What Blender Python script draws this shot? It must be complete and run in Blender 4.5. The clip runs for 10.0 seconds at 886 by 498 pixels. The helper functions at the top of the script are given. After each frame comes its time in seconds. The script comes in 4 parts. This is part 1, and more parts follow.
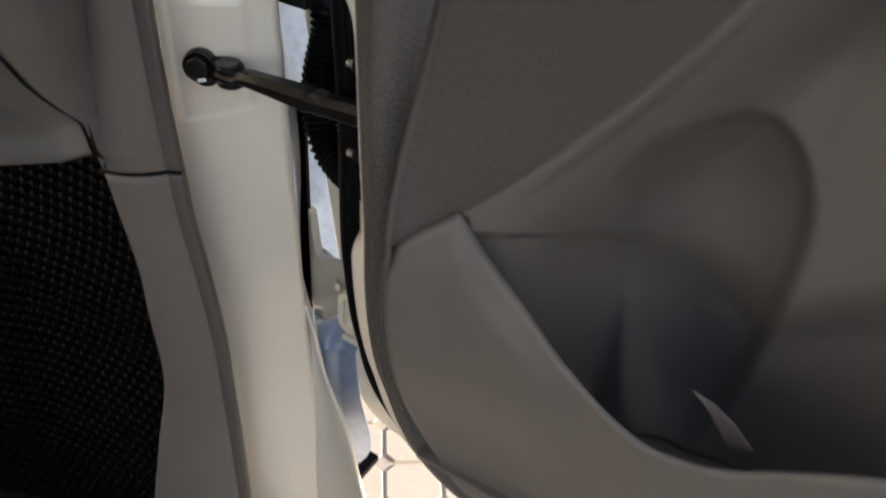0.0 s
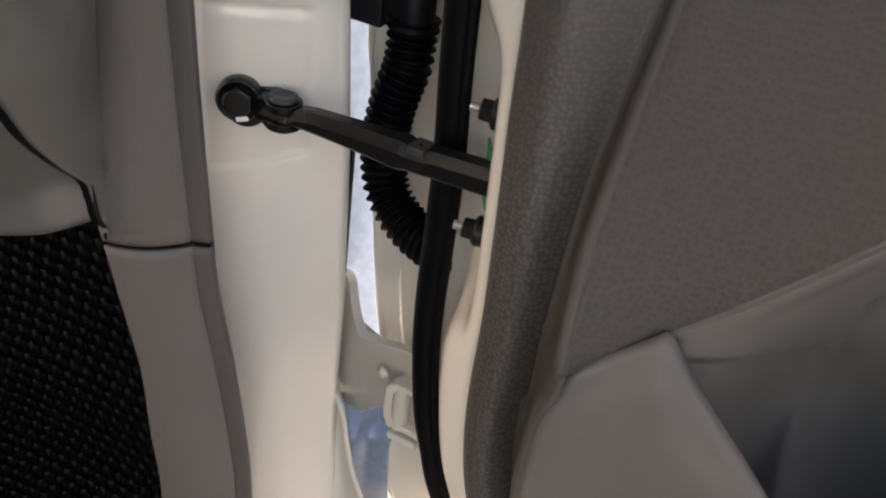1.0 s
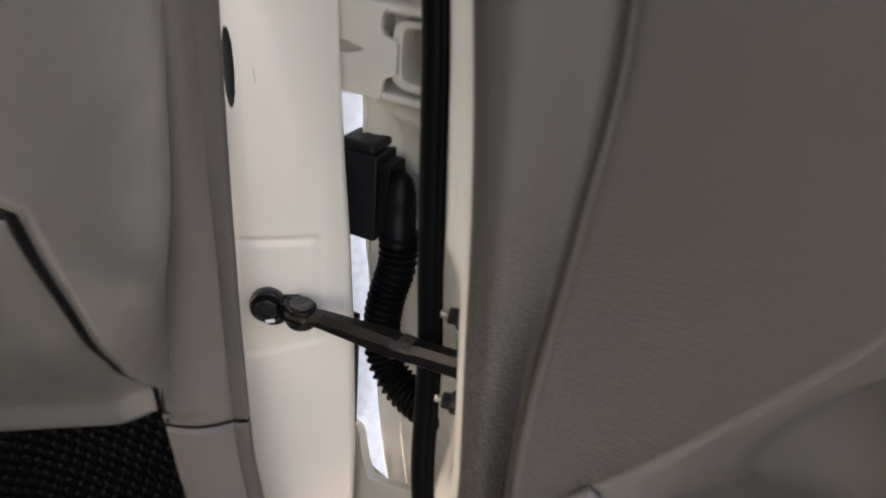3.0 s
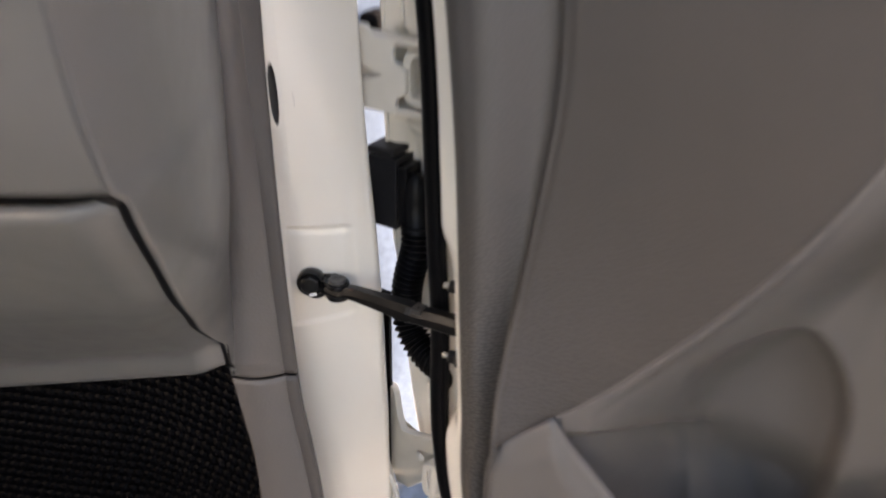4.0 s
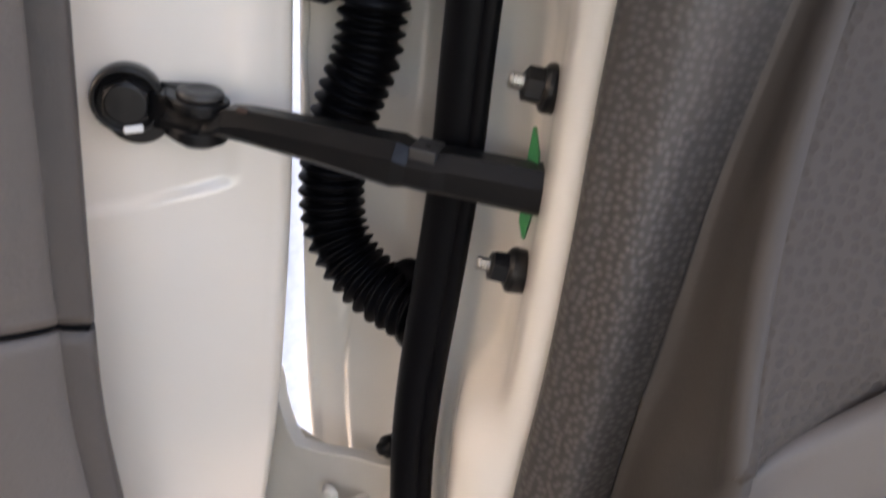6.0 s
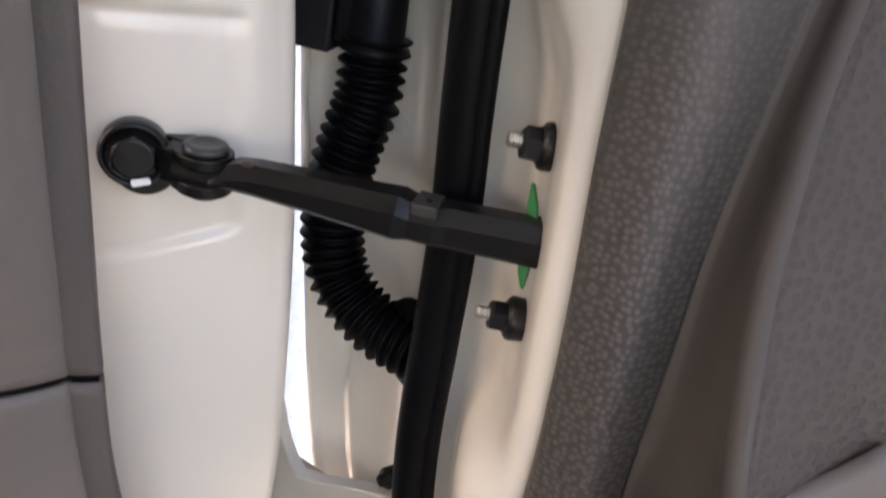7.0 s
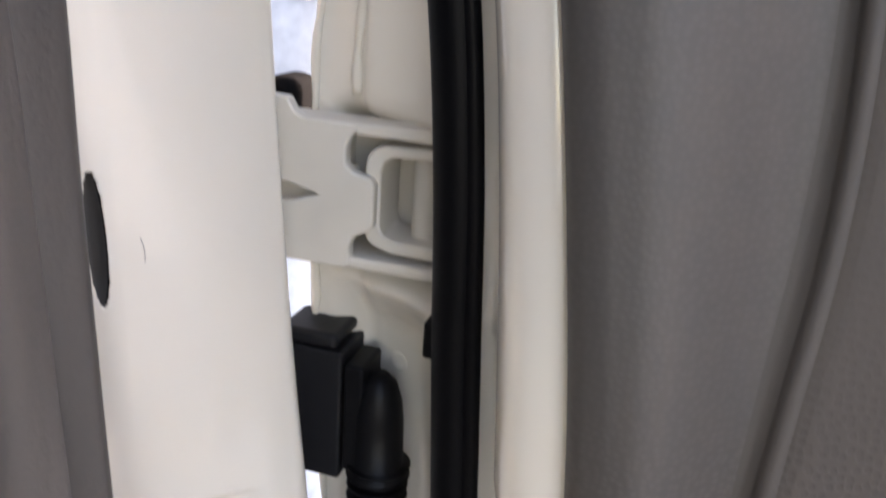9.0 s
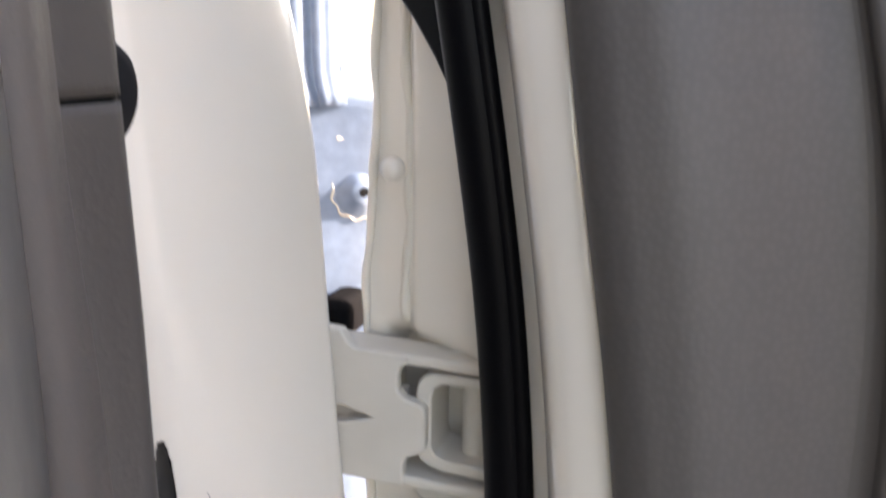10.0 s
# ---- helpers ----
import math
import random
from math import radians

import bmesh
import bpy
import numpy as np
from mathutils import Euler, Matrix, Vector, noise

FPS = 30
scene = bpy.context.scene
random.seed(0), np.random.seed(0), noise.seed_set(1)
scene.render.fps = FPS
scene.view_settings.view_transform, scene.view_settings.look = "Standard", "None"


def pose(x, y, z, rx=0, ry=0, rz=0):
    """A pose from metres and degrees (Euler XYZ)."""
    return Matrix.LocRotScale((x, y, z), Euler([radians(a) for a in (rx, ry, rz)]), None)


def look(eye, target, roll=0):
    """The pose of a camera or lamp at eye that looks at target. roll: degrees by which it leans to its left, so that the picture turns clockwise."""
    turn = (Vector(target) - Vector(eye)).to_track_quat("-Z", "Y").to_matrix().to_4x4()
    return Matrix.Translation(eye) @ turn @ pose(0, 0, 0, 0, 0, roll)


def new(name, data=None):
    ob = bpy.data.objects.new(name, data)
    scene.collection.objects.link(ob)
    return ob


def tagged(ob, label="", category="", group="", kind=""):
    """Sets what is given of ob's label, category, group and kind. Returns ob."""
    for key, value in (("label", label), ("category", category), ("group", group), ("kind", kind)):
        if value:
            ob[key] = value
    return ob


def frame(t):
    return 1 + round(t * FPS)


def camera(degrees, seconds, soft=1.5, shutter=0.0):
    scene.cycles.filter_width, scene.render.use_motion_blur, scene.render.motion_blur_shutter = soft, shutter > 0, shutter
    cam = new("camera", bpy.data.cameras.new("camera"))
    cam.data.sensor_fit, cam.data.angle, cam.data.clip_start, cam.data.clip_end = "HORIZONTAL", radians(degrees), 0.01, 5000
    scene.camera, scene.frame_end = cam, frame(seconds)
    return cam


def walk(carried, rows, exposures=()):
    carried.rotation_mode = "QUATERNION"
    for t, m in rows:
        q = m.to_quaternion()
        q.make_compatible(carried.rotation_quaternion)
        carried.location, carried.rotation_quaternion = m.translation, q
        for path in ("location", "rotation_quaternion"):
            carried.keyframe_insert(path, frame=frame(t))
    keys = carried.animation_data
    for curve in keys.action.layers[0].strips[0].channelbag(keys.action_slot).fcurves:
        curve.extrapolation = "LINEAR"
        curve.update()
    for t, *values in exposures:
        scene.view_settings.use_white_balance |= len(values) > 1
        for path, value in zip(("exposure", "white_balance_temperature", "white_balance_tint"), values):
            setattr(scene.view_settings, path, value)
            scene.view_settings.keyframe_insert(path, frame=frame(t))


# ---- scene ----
cam = camera(59.3, 10.0, soft=1.9, shutter=0.5)
PATH = [
    (0, (0.4239, -0.3699, 0.9062), (-0.3529, 1.0151, -0.3097), 4.92),
    (0.5, (0.3053, -0.3241, 0.8710), (-0.3632, 1.1452, -0.3097), 7.78),
    (1, (0.2547, -0.3048, 0.8507), (-0.3531, 1.1904, -0.3303), 9.49),
    (1.5, (0.2281, -0.2887, 0.8552), (-0.3566, 1.2402, -0.2940), 9.62),
    (2, (0.2047, -0.2656, 0.8824), (-0.3760, 1.3031, -0.2139), 8.93),
    (2.5, (0.1916, -0.2770, 0.8980), (-0.4027, 1.3194, -0.1501), 8.46),
    (2.7, (0.2171, -0.3021, 0.9156), (-0.4150, 1.3133, -0.0798), 7.52),
    (3.8, (0.4659, -0.4972, 1.0784), (-0.4492, 0.9895, 0.1025), 1.30),
    (4, (0.3944, -0.4379, 1.0149), (-0.4997, 1.0551, 0.0292), 1.32),
    (4.2, (0.3337, -0.3734, 0.9359), (-0.5112, 1.1591, -0.0324), 1.91),
    (4.5, (0.2532, -0.2942, 0.8611), (-0.4580, 1.3146, -0.0907), 4.05),
    (5, (0.1932, -0.2398, 0.7934), (-0.2537, 1.4907, -0.1042), 7.18),
    (5.5, (0.1721, -0.2266, 0.7750), (-0.1633, 1.5245, -0.1310), 9.49),
    (6, (0.1630, -0.2346, 0.7548), (-0.1449, 1.5065, -0.1800), 11.43),
    (6.2, (0.1646, -0.2372, 0.7486), (-0.1471, 1.4880, -0.2139), 11.84),
    (7.3, (0.1543, -0.2335, 0.7843), (-0.1338, 1.5264, -0.1210), 11.28),
    (7.5, (0.1535, -0.2334, 0.7910), (-0.1460, 1.5352, -0.0934), 10.92),
    (8, (0.1486, -0.2234, 0.8272), (-0.1918, 1.5731, 0.0168), 9.30),
    (8.5, (0.1545, -0.2160, 0.8757), (-0.2731, 1.5820, 0.1112), 6.77),
    (8.7, (0.1578, -0.2165, 0.8947), (-0.2940, 1.5913, 0.1684), 5.68),
    (9, (0.1655, -0.2208, 0.9184), (-0.3311, 1.5918, 0.2344), 4.29),
    (9.5, (0.1639, -0.2132, 0.9495), (-0.3934, 1.6069, 0.3360), 2.23),
    (10, (0.1600, -0.2147, 0.9859), (-0.4709, 1.6063, 0.4510), 1.01),
]
walk(cam, [(t, look(e, g, r)) for t, e, g, r in PATH], [(0, 2.2, 8650, 17), (0.5, 2.45, 8750, 20), (1.5, 2.58, 8850, 22), (2.5, 2.7, 8900, 22), (4, 2.95, 8700, 23), (4.5, 2.72, 8450, 24), (5, 2.85, 8300, 24), (5.5, 2.95, 8200, 24), (7.5, 3.05, 8250, 24), (8.5, 3.25, 8350, 24), (10, 3.15, 8250, 22)])

# ---- light ----
world = bpy.data.worlds.new("sky")
scene.world = world
world.use_nodes = True
wn = world.node_tree.nodes
sky = wn.new("ShaderNodeTexSky")
sky.sky_type, sky.sun_disc = "NISHITA", False
sky.sun_elevation, sky.sun_rotation = radians(22), radians(60)
world.node_tree.links.new(sky.outputs[0], wn["Background"].inputs[0])
wn["Background"].inputs[1].default_value = 0.15
sun = new("sun", bpy.data.lights.new("sun", "SUN"))
sun.data.energy, sun.data.angle, sun.data.color = 3.0, radians(4), (1.0, 0.97, 0.93)
sun.matrix_world = look((3.0, 1.7, 2.0), (0, 0, 0.6))
scene.view_settings.exposure = 0.0


# ---- materials ----
def material(name, color, rough=0.5, metal=0.0, coat=0.0, vary=0.08, scale=40.0, bump=0.0, bump_scale=400.0, kind="noise", spec=0.5, dist=0.0006, pits=False, rvar=0.06, fade=None):
    m = bpy.data.materials.new(name)
    m.use_nodes = True
    nt = m.node_tree
    b = nt.nodes["Principled BSDF"]
    co = nt.nodes.new("ShaderNodeTexCoord")
    n1 = nt.nodes.new("ShaderNodeTexNoise")
    n1.inputs["Scale"].default_value, n1.inputs["Detail"].default_value = scale, 6
    nt.links.new(co.outputs["Object"], n1.inputs["Vector"])
    mix = nt.nodes.new("ShaderNodeMix")
    mix.data_type = "RGBA"
    mix.inputs[6].default_value = (*[max(0, c * (1 - vary)) for c in color], 1)
    mix.inputs[7].default_value = (*[min(1, c * (1 + vary)) for c in color], 1)
    nt.links.new(n1.outputs["Fac"], mix.inputs[0])
    nt.links.new(mix.outputs[2], b.inputs["Base Color"])
    n2 = nt.nodes.new("ShaderNodeTexNoise")
    n2.inputs["Scale"].default_value, n2.inputs["Detail"].default_value = scale * 6, 3
    nt.links.new(co.outputs["Object"], n2.inputs["Vector"])
    mr = nt.nodes.new("ShaderNodeMapRange")
    mr.inputs[3].default_value, mr.inputs[4].default_value = max(0.02, rough - rvar), min(1, rough + rvar)
    nt.links.new(n2.outputs["Fac"], mr.inputs[0])
    nt.links.new(mr.outputs[0], b.inputs["Roughness"])
    b.inputs["Metallic"].default_value = metal
    b.inputs["Coat Weight"].default_value = coat
    b.inputs["Coat Roughness"].default_value = 0.08
    b.inputs["Specular IOR Level"].default_value = spec
    if bump:
        bn = nt.nodes.new("ShaderNodeBump")
        bn.inputs["Strength"].default_value, bn.inputs["Distance"].default_value = bump, dist
        if kind == "leather":
            t = nt.nodes.new("ShaderNodeTexVoronoi")
            t.voronoi_dimensions, t.feature = "2D", "F1"
            t.inputs["Randomness"].default_value = 0.7
            t.inputs["Scale"].default_value = bump_scale
            wob = nt.nodes.new("ShaderNodeMixRGB")
            wob.inputs[0].default_value = 0.0005
            nt.links.new(co.outputs["Object"], wob.inputs[1])
            nt.links.new(n2.outputs["Color"], wob.inputs[2])
            sep, flat = nt.nodes.new("ShaderNodeSeparateXYZ"), nt.nodes.new("ShaderNodeCombineXYZ")
            nt.links.new(wob.outputs[0], sep.inputs[0])
            nt.links.new(sep.outputs[0], flat.inputs[0])
            nt.links.new(sep.outputs[2], flat.inputs[1])
            nt.links.new(flat.outputs[0], t.inputs["Vector"])
            cell = nt.nodes.new("ShaderNodeMapRange")
            cell.interpolation_type = "SMOOTHSTEP"
            cell.inputs[1].default_value, cell.inputs[2].default_value = (0.2, 0.48) if pits else (0.05, 0.58)
            cell.inputs[3].default_value, cell.inputs[4].default_value = (0.0, 1.0) if pits else (1.0, 0.0)
            nt.links.new(t.outputs["Distance"], cell.inputs[0])
            nt.links.new(cell.outputs[0], bn.inputs["Height"])
            if fade:
                # grazing shading put into the grain: relief and tone weaken towards the panel's top
                run = nt.nodes.new("ShaderNodeMapRange")
                run.inputs[1].default_value, run.inputs[2].default_value = fade
                run.inputs[3].default_value, run.inputs[4].default_value = 0.15 * bump, bump
                nt.links.new(sep.outputs[2], run.inputs[0])
                nt.links.new(run.outputs[0], bn.inputs["Strength"])
            # specular on the raised grain and shade in its gaps, put into the colour
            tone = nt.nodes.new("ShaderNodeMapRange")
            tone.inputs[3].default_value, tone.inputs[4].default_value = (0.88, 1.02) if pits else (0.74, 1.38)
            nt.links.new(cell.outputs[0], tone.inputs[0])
            mul = nt.nodes.new("ShaderNodeVectorMath")
            mul.operation = "SCALE"
            nt.links.new(mix.outputs[2], mul.inputs[0])
            weak = nt.nodes.new("ShaderNodeMix")
            weak.inputs[2].default_value = 1.0
            weak.inputs[0].default_value = 1.0
            if fade:
                amount = nt.nodes.new("ShaderNodeMath")
                amount.operation = "DIVIDE"
                amount.inputs[1].default_value = bump
                nt.links.new(run.outputs[0], amount.inputs[0])
                nt.links.new(amount.outputs[0], weak.inputs[0])
            nt.links.new(tone.outputs[0], weak.inputs[3])
            nt.links.new(weak.outputs[0], mul.inputs["Scale"])
            nt.links.new(mul.outputs[0], b.inputs["Base Color"])
        else:
            t = nt.nodes.new("ShaderNodeTexNoise")
            t.inputs["Scale"].default_value, t.inputs["Detail"].default_value = bump_scale, 4
            nt.links.new(co.outputs["Object"], t.inputs["Vector"])
            nt.links.new(t.outputs["Fac"], bn.inputs["Height"])
        nt.links.new(bn.outputs[0], b.inputs["Normal"])
    return m


PAINT = material("cream_white_car_paint", (0.74, 0.695, 0.62), 0.3, coat=0.9, vary=0.04, scale=14, bump=0.03, bump_scale=90, rvar=0.02)
PAINT_MATT = material("cream_white_primer_paint", (0.66, 0.62, 0.55), 0.45, coat=0.15, vary=0.09, scale=35, bump=0.08, bump_scale=250)
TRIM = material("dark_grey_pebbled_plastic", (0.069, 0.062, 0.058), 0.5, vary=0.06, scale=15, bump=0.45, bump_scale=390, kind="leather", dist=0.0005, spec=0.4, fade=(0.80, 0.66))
TRIM_PITTED = material("dark_grey_pitted_plastic", (0.060, 0.0525, 0.0475), 0.55, vary=0.06, scale=15, bump=0.5, bump_scale=320, kind="leather", dist=0.0005, spec=0.22, pits=True, fade=(0.84, 0.69))
TRIM_VALLEY = material("dark_grey_valley_plastic", (0.066, 0.0595, 0.0555), 0.55, vary=0.06, scale=15, bump=0.2, bump_scale=700, spec=0.3)
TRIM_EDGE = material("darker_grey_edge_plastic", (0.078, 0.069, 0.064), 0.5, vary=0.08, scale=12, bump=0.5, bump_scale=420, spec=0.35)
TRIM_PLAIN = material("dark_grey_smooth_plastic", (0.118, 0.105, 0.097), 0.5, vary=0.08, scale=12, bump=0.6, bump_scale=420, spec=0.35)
TRIM_LOWER = material("grey_brown_smooth_plastic", (0.114, 0.102, 0.094), 0.45, vary=0.05, scale=10, bump=0.12, bump_scale=1000, spec=0.35)
DASH = material("mid_grey_dash_plastic", (0.122, 0.120, 0.116), 0.34, vary=0.06, scale=10, bump=0.2, bump_scale=800)
RUBBER = material("black_rubber", (0.0022, 0.0022, 0.003), 0.45, vary=0.25, scale=60, bump=0.08, bump_scale=900, spec=0.09)
BLACK = material("black_plastic", (0.005, 0.005, 0.006), 0.42, vary=0.2, scale=80, bump=0.12, bump_scale=700, spec=0.15)
CHARCOAL = material("charcoal_plastic", (0.012, 0.012, 0.014), 0.5, vary=0.15, scale=80, bump=0.15, bump_scale=900, spec=0.2)
ECOAT = material("black_coated_steel", (0.003, 0.0029, 0.0032), 0.36, vary=0.4, scale=90, bump=0.3, bump_scale=260, spec=0.35)
WORN = material("worn_grey_steel_edge", (0.032, 0.030, 0.0285), 0.42, vary=0.4, scale=200, bump=0.3, bump_scale=400)
WHITE_MARK = material("white_paint_mark", (0.8, 0.8, 0.78), 0.5, vary=0.05, scale=200)
STEEL = material("zinc_plated_steel", (0.6, 0.58, 0.54), 0.32, metal=1.0, vary=0.15, scale=300)
RUST = material("rusty_edge", (0.045, 0.022, 0.014), 0.8, vary=0.4, scale=300)
FOAM = material("black_foam", (0.006, 0.006, 0.007), 0.9, vary=0.3, scale=300, bump=0.4, bump_scale=900, spec=0.05)
GREEN = material("green_plastic_sheet", (0.02, 0.21, 0.07), 0.45, vary=0.1, scale=100)
CAULK = material("cream_white_sealer", (0.7, 0.66, 0.58), 0.5, vary=0.06, scale=90, bump=0.2, bump_scale=160)
FENDER = material("pale_blue_grey_panel", (0.18, 0.25, 0.37), 0.3, metal=0.2, coat=0.3, vary=0.3, scale=140, bump=0.25, bump_scale=120)
FABRIC = material("black_woven_carpet", (0.0010, 0.0010, 0.0016), 0.36, vary=0.3, scale=200, bump=0.2, bump_scale=900, spec=0.035)
BEIGE = material("pale_beige_plastic", (0.45, 0.40, 0.365), 0.45, vary=0.04, scale=30, bump=0.1, bump_scale=600)
PAVER = material("pale_concrete_paver", (0.28, 0.268, 0.255), 0.85, vary=0.16, scale=60, bump=0.6, bump_scale=220)
UNSEEN_WALL = material("pale_unseen_wall", (0.72, 0.705, 0.68), 0.85, vary=0.08, scale=3, bump=0.4, bump_scale=90)
JOINT = material("sandy_joint_ground", (0.24, 0.23, 0.218), 0.9, vary=0.2, scale=30, bump=0.5, bump_scale=150)
DARK = material("dark_cavity_grey", (0.05, 0.048, 0.046), 0.7, vary=0.2, scale=60)
WOOD = material("warm_wood_trim", (0.5, 0.34, 0.20), 0.35, vary=0.25, scale=25)


# ---- mesh helpers ----
def mesh_part(name, verts, faces, mat, parent=None, label="", smooth=True, solid=0.0, offset=-1.0, bevel=0.0):
    me = bpy.data.meshes.new(name)
    me.from_pydata([tuple(v) for v in verts], [], faces)
    me.update()
    me.materials.append(mat)
    if smooth:
        for p in me.polygons:
            p.use_smooth = True
    ob = new(name, me)
    if parent is not None:
        ob.parent = parent
        ob.matrix_parent_inverse = parent.matrix_basis.inverted()
    if label:
        ob["label"] = label
    if solid:
        md = ob.modifiers.new("thickness", "SOLIDIFY")
        md.thickness, md.offset = solid, offset
    if bevel:
        md = ob.modifiers.new("edge", "BEVEL")
        md.width, md.segments, md.limit_method, md.angle_limit = bevel, 3, "ANGLE", radians(35)
    return ob


def part(name, bm, mat, parent=None, label="", smooth=False, bevel=0.0, solid=0.0):
    me = bpy.data.meshes.new(name)
    bmesh.ops.recalc_face_normals(bm, faces=bm.faces)
    bm.to_mesh(me)
    bm.free()
    me.materials.append(mat)
    for p in me.polygons:
        p.use_smooth = smooth or bevel > 0
    ob = new(name, me)
    if parent is not None:
        ob.parent = parent
        ob.matrix_parent_inverse = parent.matrix_basis.inverted()
    if label:
        ob["label"] = label
    if solid:
        md = ob.modifiers.new("thickness", "SOLIDIFY")
        md.thickness = solid
    if bevel:
        md = ob.modifiers.new("edge", "BEVEL")
        md.width, md.segments, md.limit_method, md.angle_limit = bevel, 3, "ANGLE", radians(30)
        md.harden_normals = True
    return ob


def thing(name, at, label, category, group="", kind=""):
    ob = new(name)
    ob.location = at
    ob.matrix_basis = Matrix.Translation(at)
    ob.empty_display_size = 0.02
    return tagged(ob, label, category, group, kind)


def grid_faces(nr, nc, wrap=False):
    f = []
    for i in range(nr - 1):
        for j in range(nc - (0 if wrap else 1)):
            k = (j + 1) % nc
            f.append((i * nc + j, i * nc + k, (i + 1) * nc + k, (i + 1) * nc + j))
    return f


def sheet(name, rows, mat, parent=None, label="", solid=0.0, offset=-1.0, wrap=False):
    verts = [v for r in rows for v in r]
    return mesh_part(name, verts, grid_faces(len(rows), len(rows[0]), wrap), mat, parent, label, True, solid, offset)


def key(z, keys):
    """Smooth value at z through rows (z, value, ...)."""
    ks = sorted(keys)
    zs = [k[0] for k in ks]
    z = min(max(z, zs[0]), zs[-1])
    i = max(0, min(len(zs) - 2, next((j for j in range(len(zs) - 1) if z <= zs[j + 1]), len(zs) - 2)))
    h = zs[i + 1] - zs[i]
    t = (z - zs[i]) / h
    out = []
    for c in range(1, len(ks[0])):
        def slope(j):
            a, b = max(0, j - 1), min(len(ks) - 1, j + 1)
            return (ks[b][c] - ks[a][c]) / (zs[b] - zs[a])
        p, q, a, b = ks[i][c], ks[i + 1][c], slope(i) * h, slope(i + 1) * h
        out.append((2 * t**3 - 3 * t**2 + 1) * p + (t**3 - 2 * t**2 + t) * a + (3 * t**2 - 2 * t**3) * q + (t**3 - t**2) * b)
    return out if len(out) > 1 else out[0]


def sstep(a, b, x):
    t = min(1, max(0, (x - a) / (b - a)))
    return t * t * (3 - 2 * t)


def spline(pts, n):
    """n points along a smooth line through pts."""
    d = [0.0]
    for a, b in zip(pts, pts[1:]):
        d.append(d[-1] + (Vector(b) - Vector(a)).length)
    keys = [(t, *p) for t, p in zip(d, pts)]
    return [Vector(key(d[-1] * i / (n - 1), keys)) for i in range(n)]


def box(bm, lo, hi, m=None):
    r = bmesh.ops.create_cube(bm, size=1.0)
    s = Vector(hi) - Vector(lo)
    c = (Vector(hi) + Vector(lo)) / 2
    mat = Matrix.Translation(c) @ Matrix.Diagonal((*s, 1))
    bmesh.ops.transform(bm, matrix=(m @ mat) if m else mat, verts=r["verts"])
    return r["verts"]


def cyl(bm, a, b, r1, r2=None, seg=24, cap=True):
    a, b = Vector(a), Vector(b)
    r = bmesh.ops.create_cone(bm, cap_ends=cap, segments=seg, radius1=r1, radius2=r1 if r2 is None else r2, depth=(b - a).length)
    turn = (b - a).to_track_quat("Z", "Y").to_matrix().to_4x4()
    bmesh.ops.transform(bm, matrix=Matrix.Translation((a + b) / 2) @ turn, verts=r["verts"])
    return r["verts"]


def lathe(bm, a, axis, prof, seg=32):
    """Rings of (along, radius) round axis from a."""
    a, axis = Vector(a), Vector(axis).normalized()
    q = axis.to_track_quat("Z", "Y")
    rings = []
    for h, r in prof:
        rings.append([bm.verts.new(a + axis * h + q @ Vector((r * math.cos(2 * math.pi * k / seg), r * math.sin(2 * math.pi * k / seg), 0))) for k in range(seg)])
    for p, n in zip(rings, rings[1:]):
        for k in range(seg):
            bm.faces.new((p[k], p[(k + 1) % seg], n[(k + 1) % seg], n[k]))
    bm.faces.new(rings[0][::-1])
    bm.faces.new(rings[-1])


def tube(pts, radius, seg=16, squash=1.0):
    """Verts and faces of a tube; radius is a number or a function of 0 to 1."""
    verts, n = [], len(pts)
    for i, p in enumerate(pts):
        d = (pts[min(n - 1, i + 1)] - pts[max(0, i - 1)]).normalized()
        side = d.cross(Vector((0.3, 1, 0.1))).normalized()
        up = side.cross(d).normalized()
        r = radius(i / (n - 1)) if callable(radius) else radius
        for k in range(seg):
            a = 2 * math.pi * k / seg
            verts.append(p + side * (r * math.cos(a)) + up * (r * squash * math.sin(a)))
    faces = grid_faces(n, seg, True)
    faces += [tuple(range(seg))[::-1], tuple(range((n - 1) * seg, n * seg))]
    return verts, faces


def extrude_outline(bm, pts, depth):
    """Closed outline of 3D points pushed along the vector depth."""
    d = Vector(depth)
    a = [bm.verts.new(Vector(p)) for p in pts]
    b = [bm.verts.new(Vector(p) + d) for p in pts]
    bm.faces.new(a)
    bm.faces.new(b[::-1])
    for i in range(len(a)):
        j = (i + 1) % len(a)
        bm.faces.new((a[i], b[i], b[j], a[j]))


# ---- ground ----
GROUND = -0.1
bm = bmesh.new()
bmesh.ops.create_grid(bm, x_segments=8, y_segments=8, size=400)
bmesh.ops.translate(bm, vec=(0, 0, GROUND - 0.004), verts=bm.verts)
ground = part("ground", bm, JOINT)
tagged(ground, "pale sandy joints and ground under the pavers", "ground", kind="structure")

# ---- hinge pillar of the body ----
# rear edge (under the door-opening trim) and outer corner of the pillar, by height
REAR = [(-0.05, 0.046, -0.05), (0.3, 0.0435, -0.05), (0.38, 0.0412, -0.0494), (0.42, 0.0381, -0.0477), (0.50, 0.0283, -0.0479), (0.55, 0.0207, -0.0487), (0.60, 0.0175, -0.0488), (0.64, 0.0176, -0.0507), (0.68, 0.0171, -0.0518), (0.72, 0.0150, -0.0504), (0.76, 0.0112, -0.0471), (0.80, 0.0073, -0.0432), (0.85, 0.0019, -0.0375), (0.90, -0.0025, -0.032), (0.95, -0.0076, -0.027), (1.0, -0.0126, -0.022), (1.15, -0.030, -0.008)]
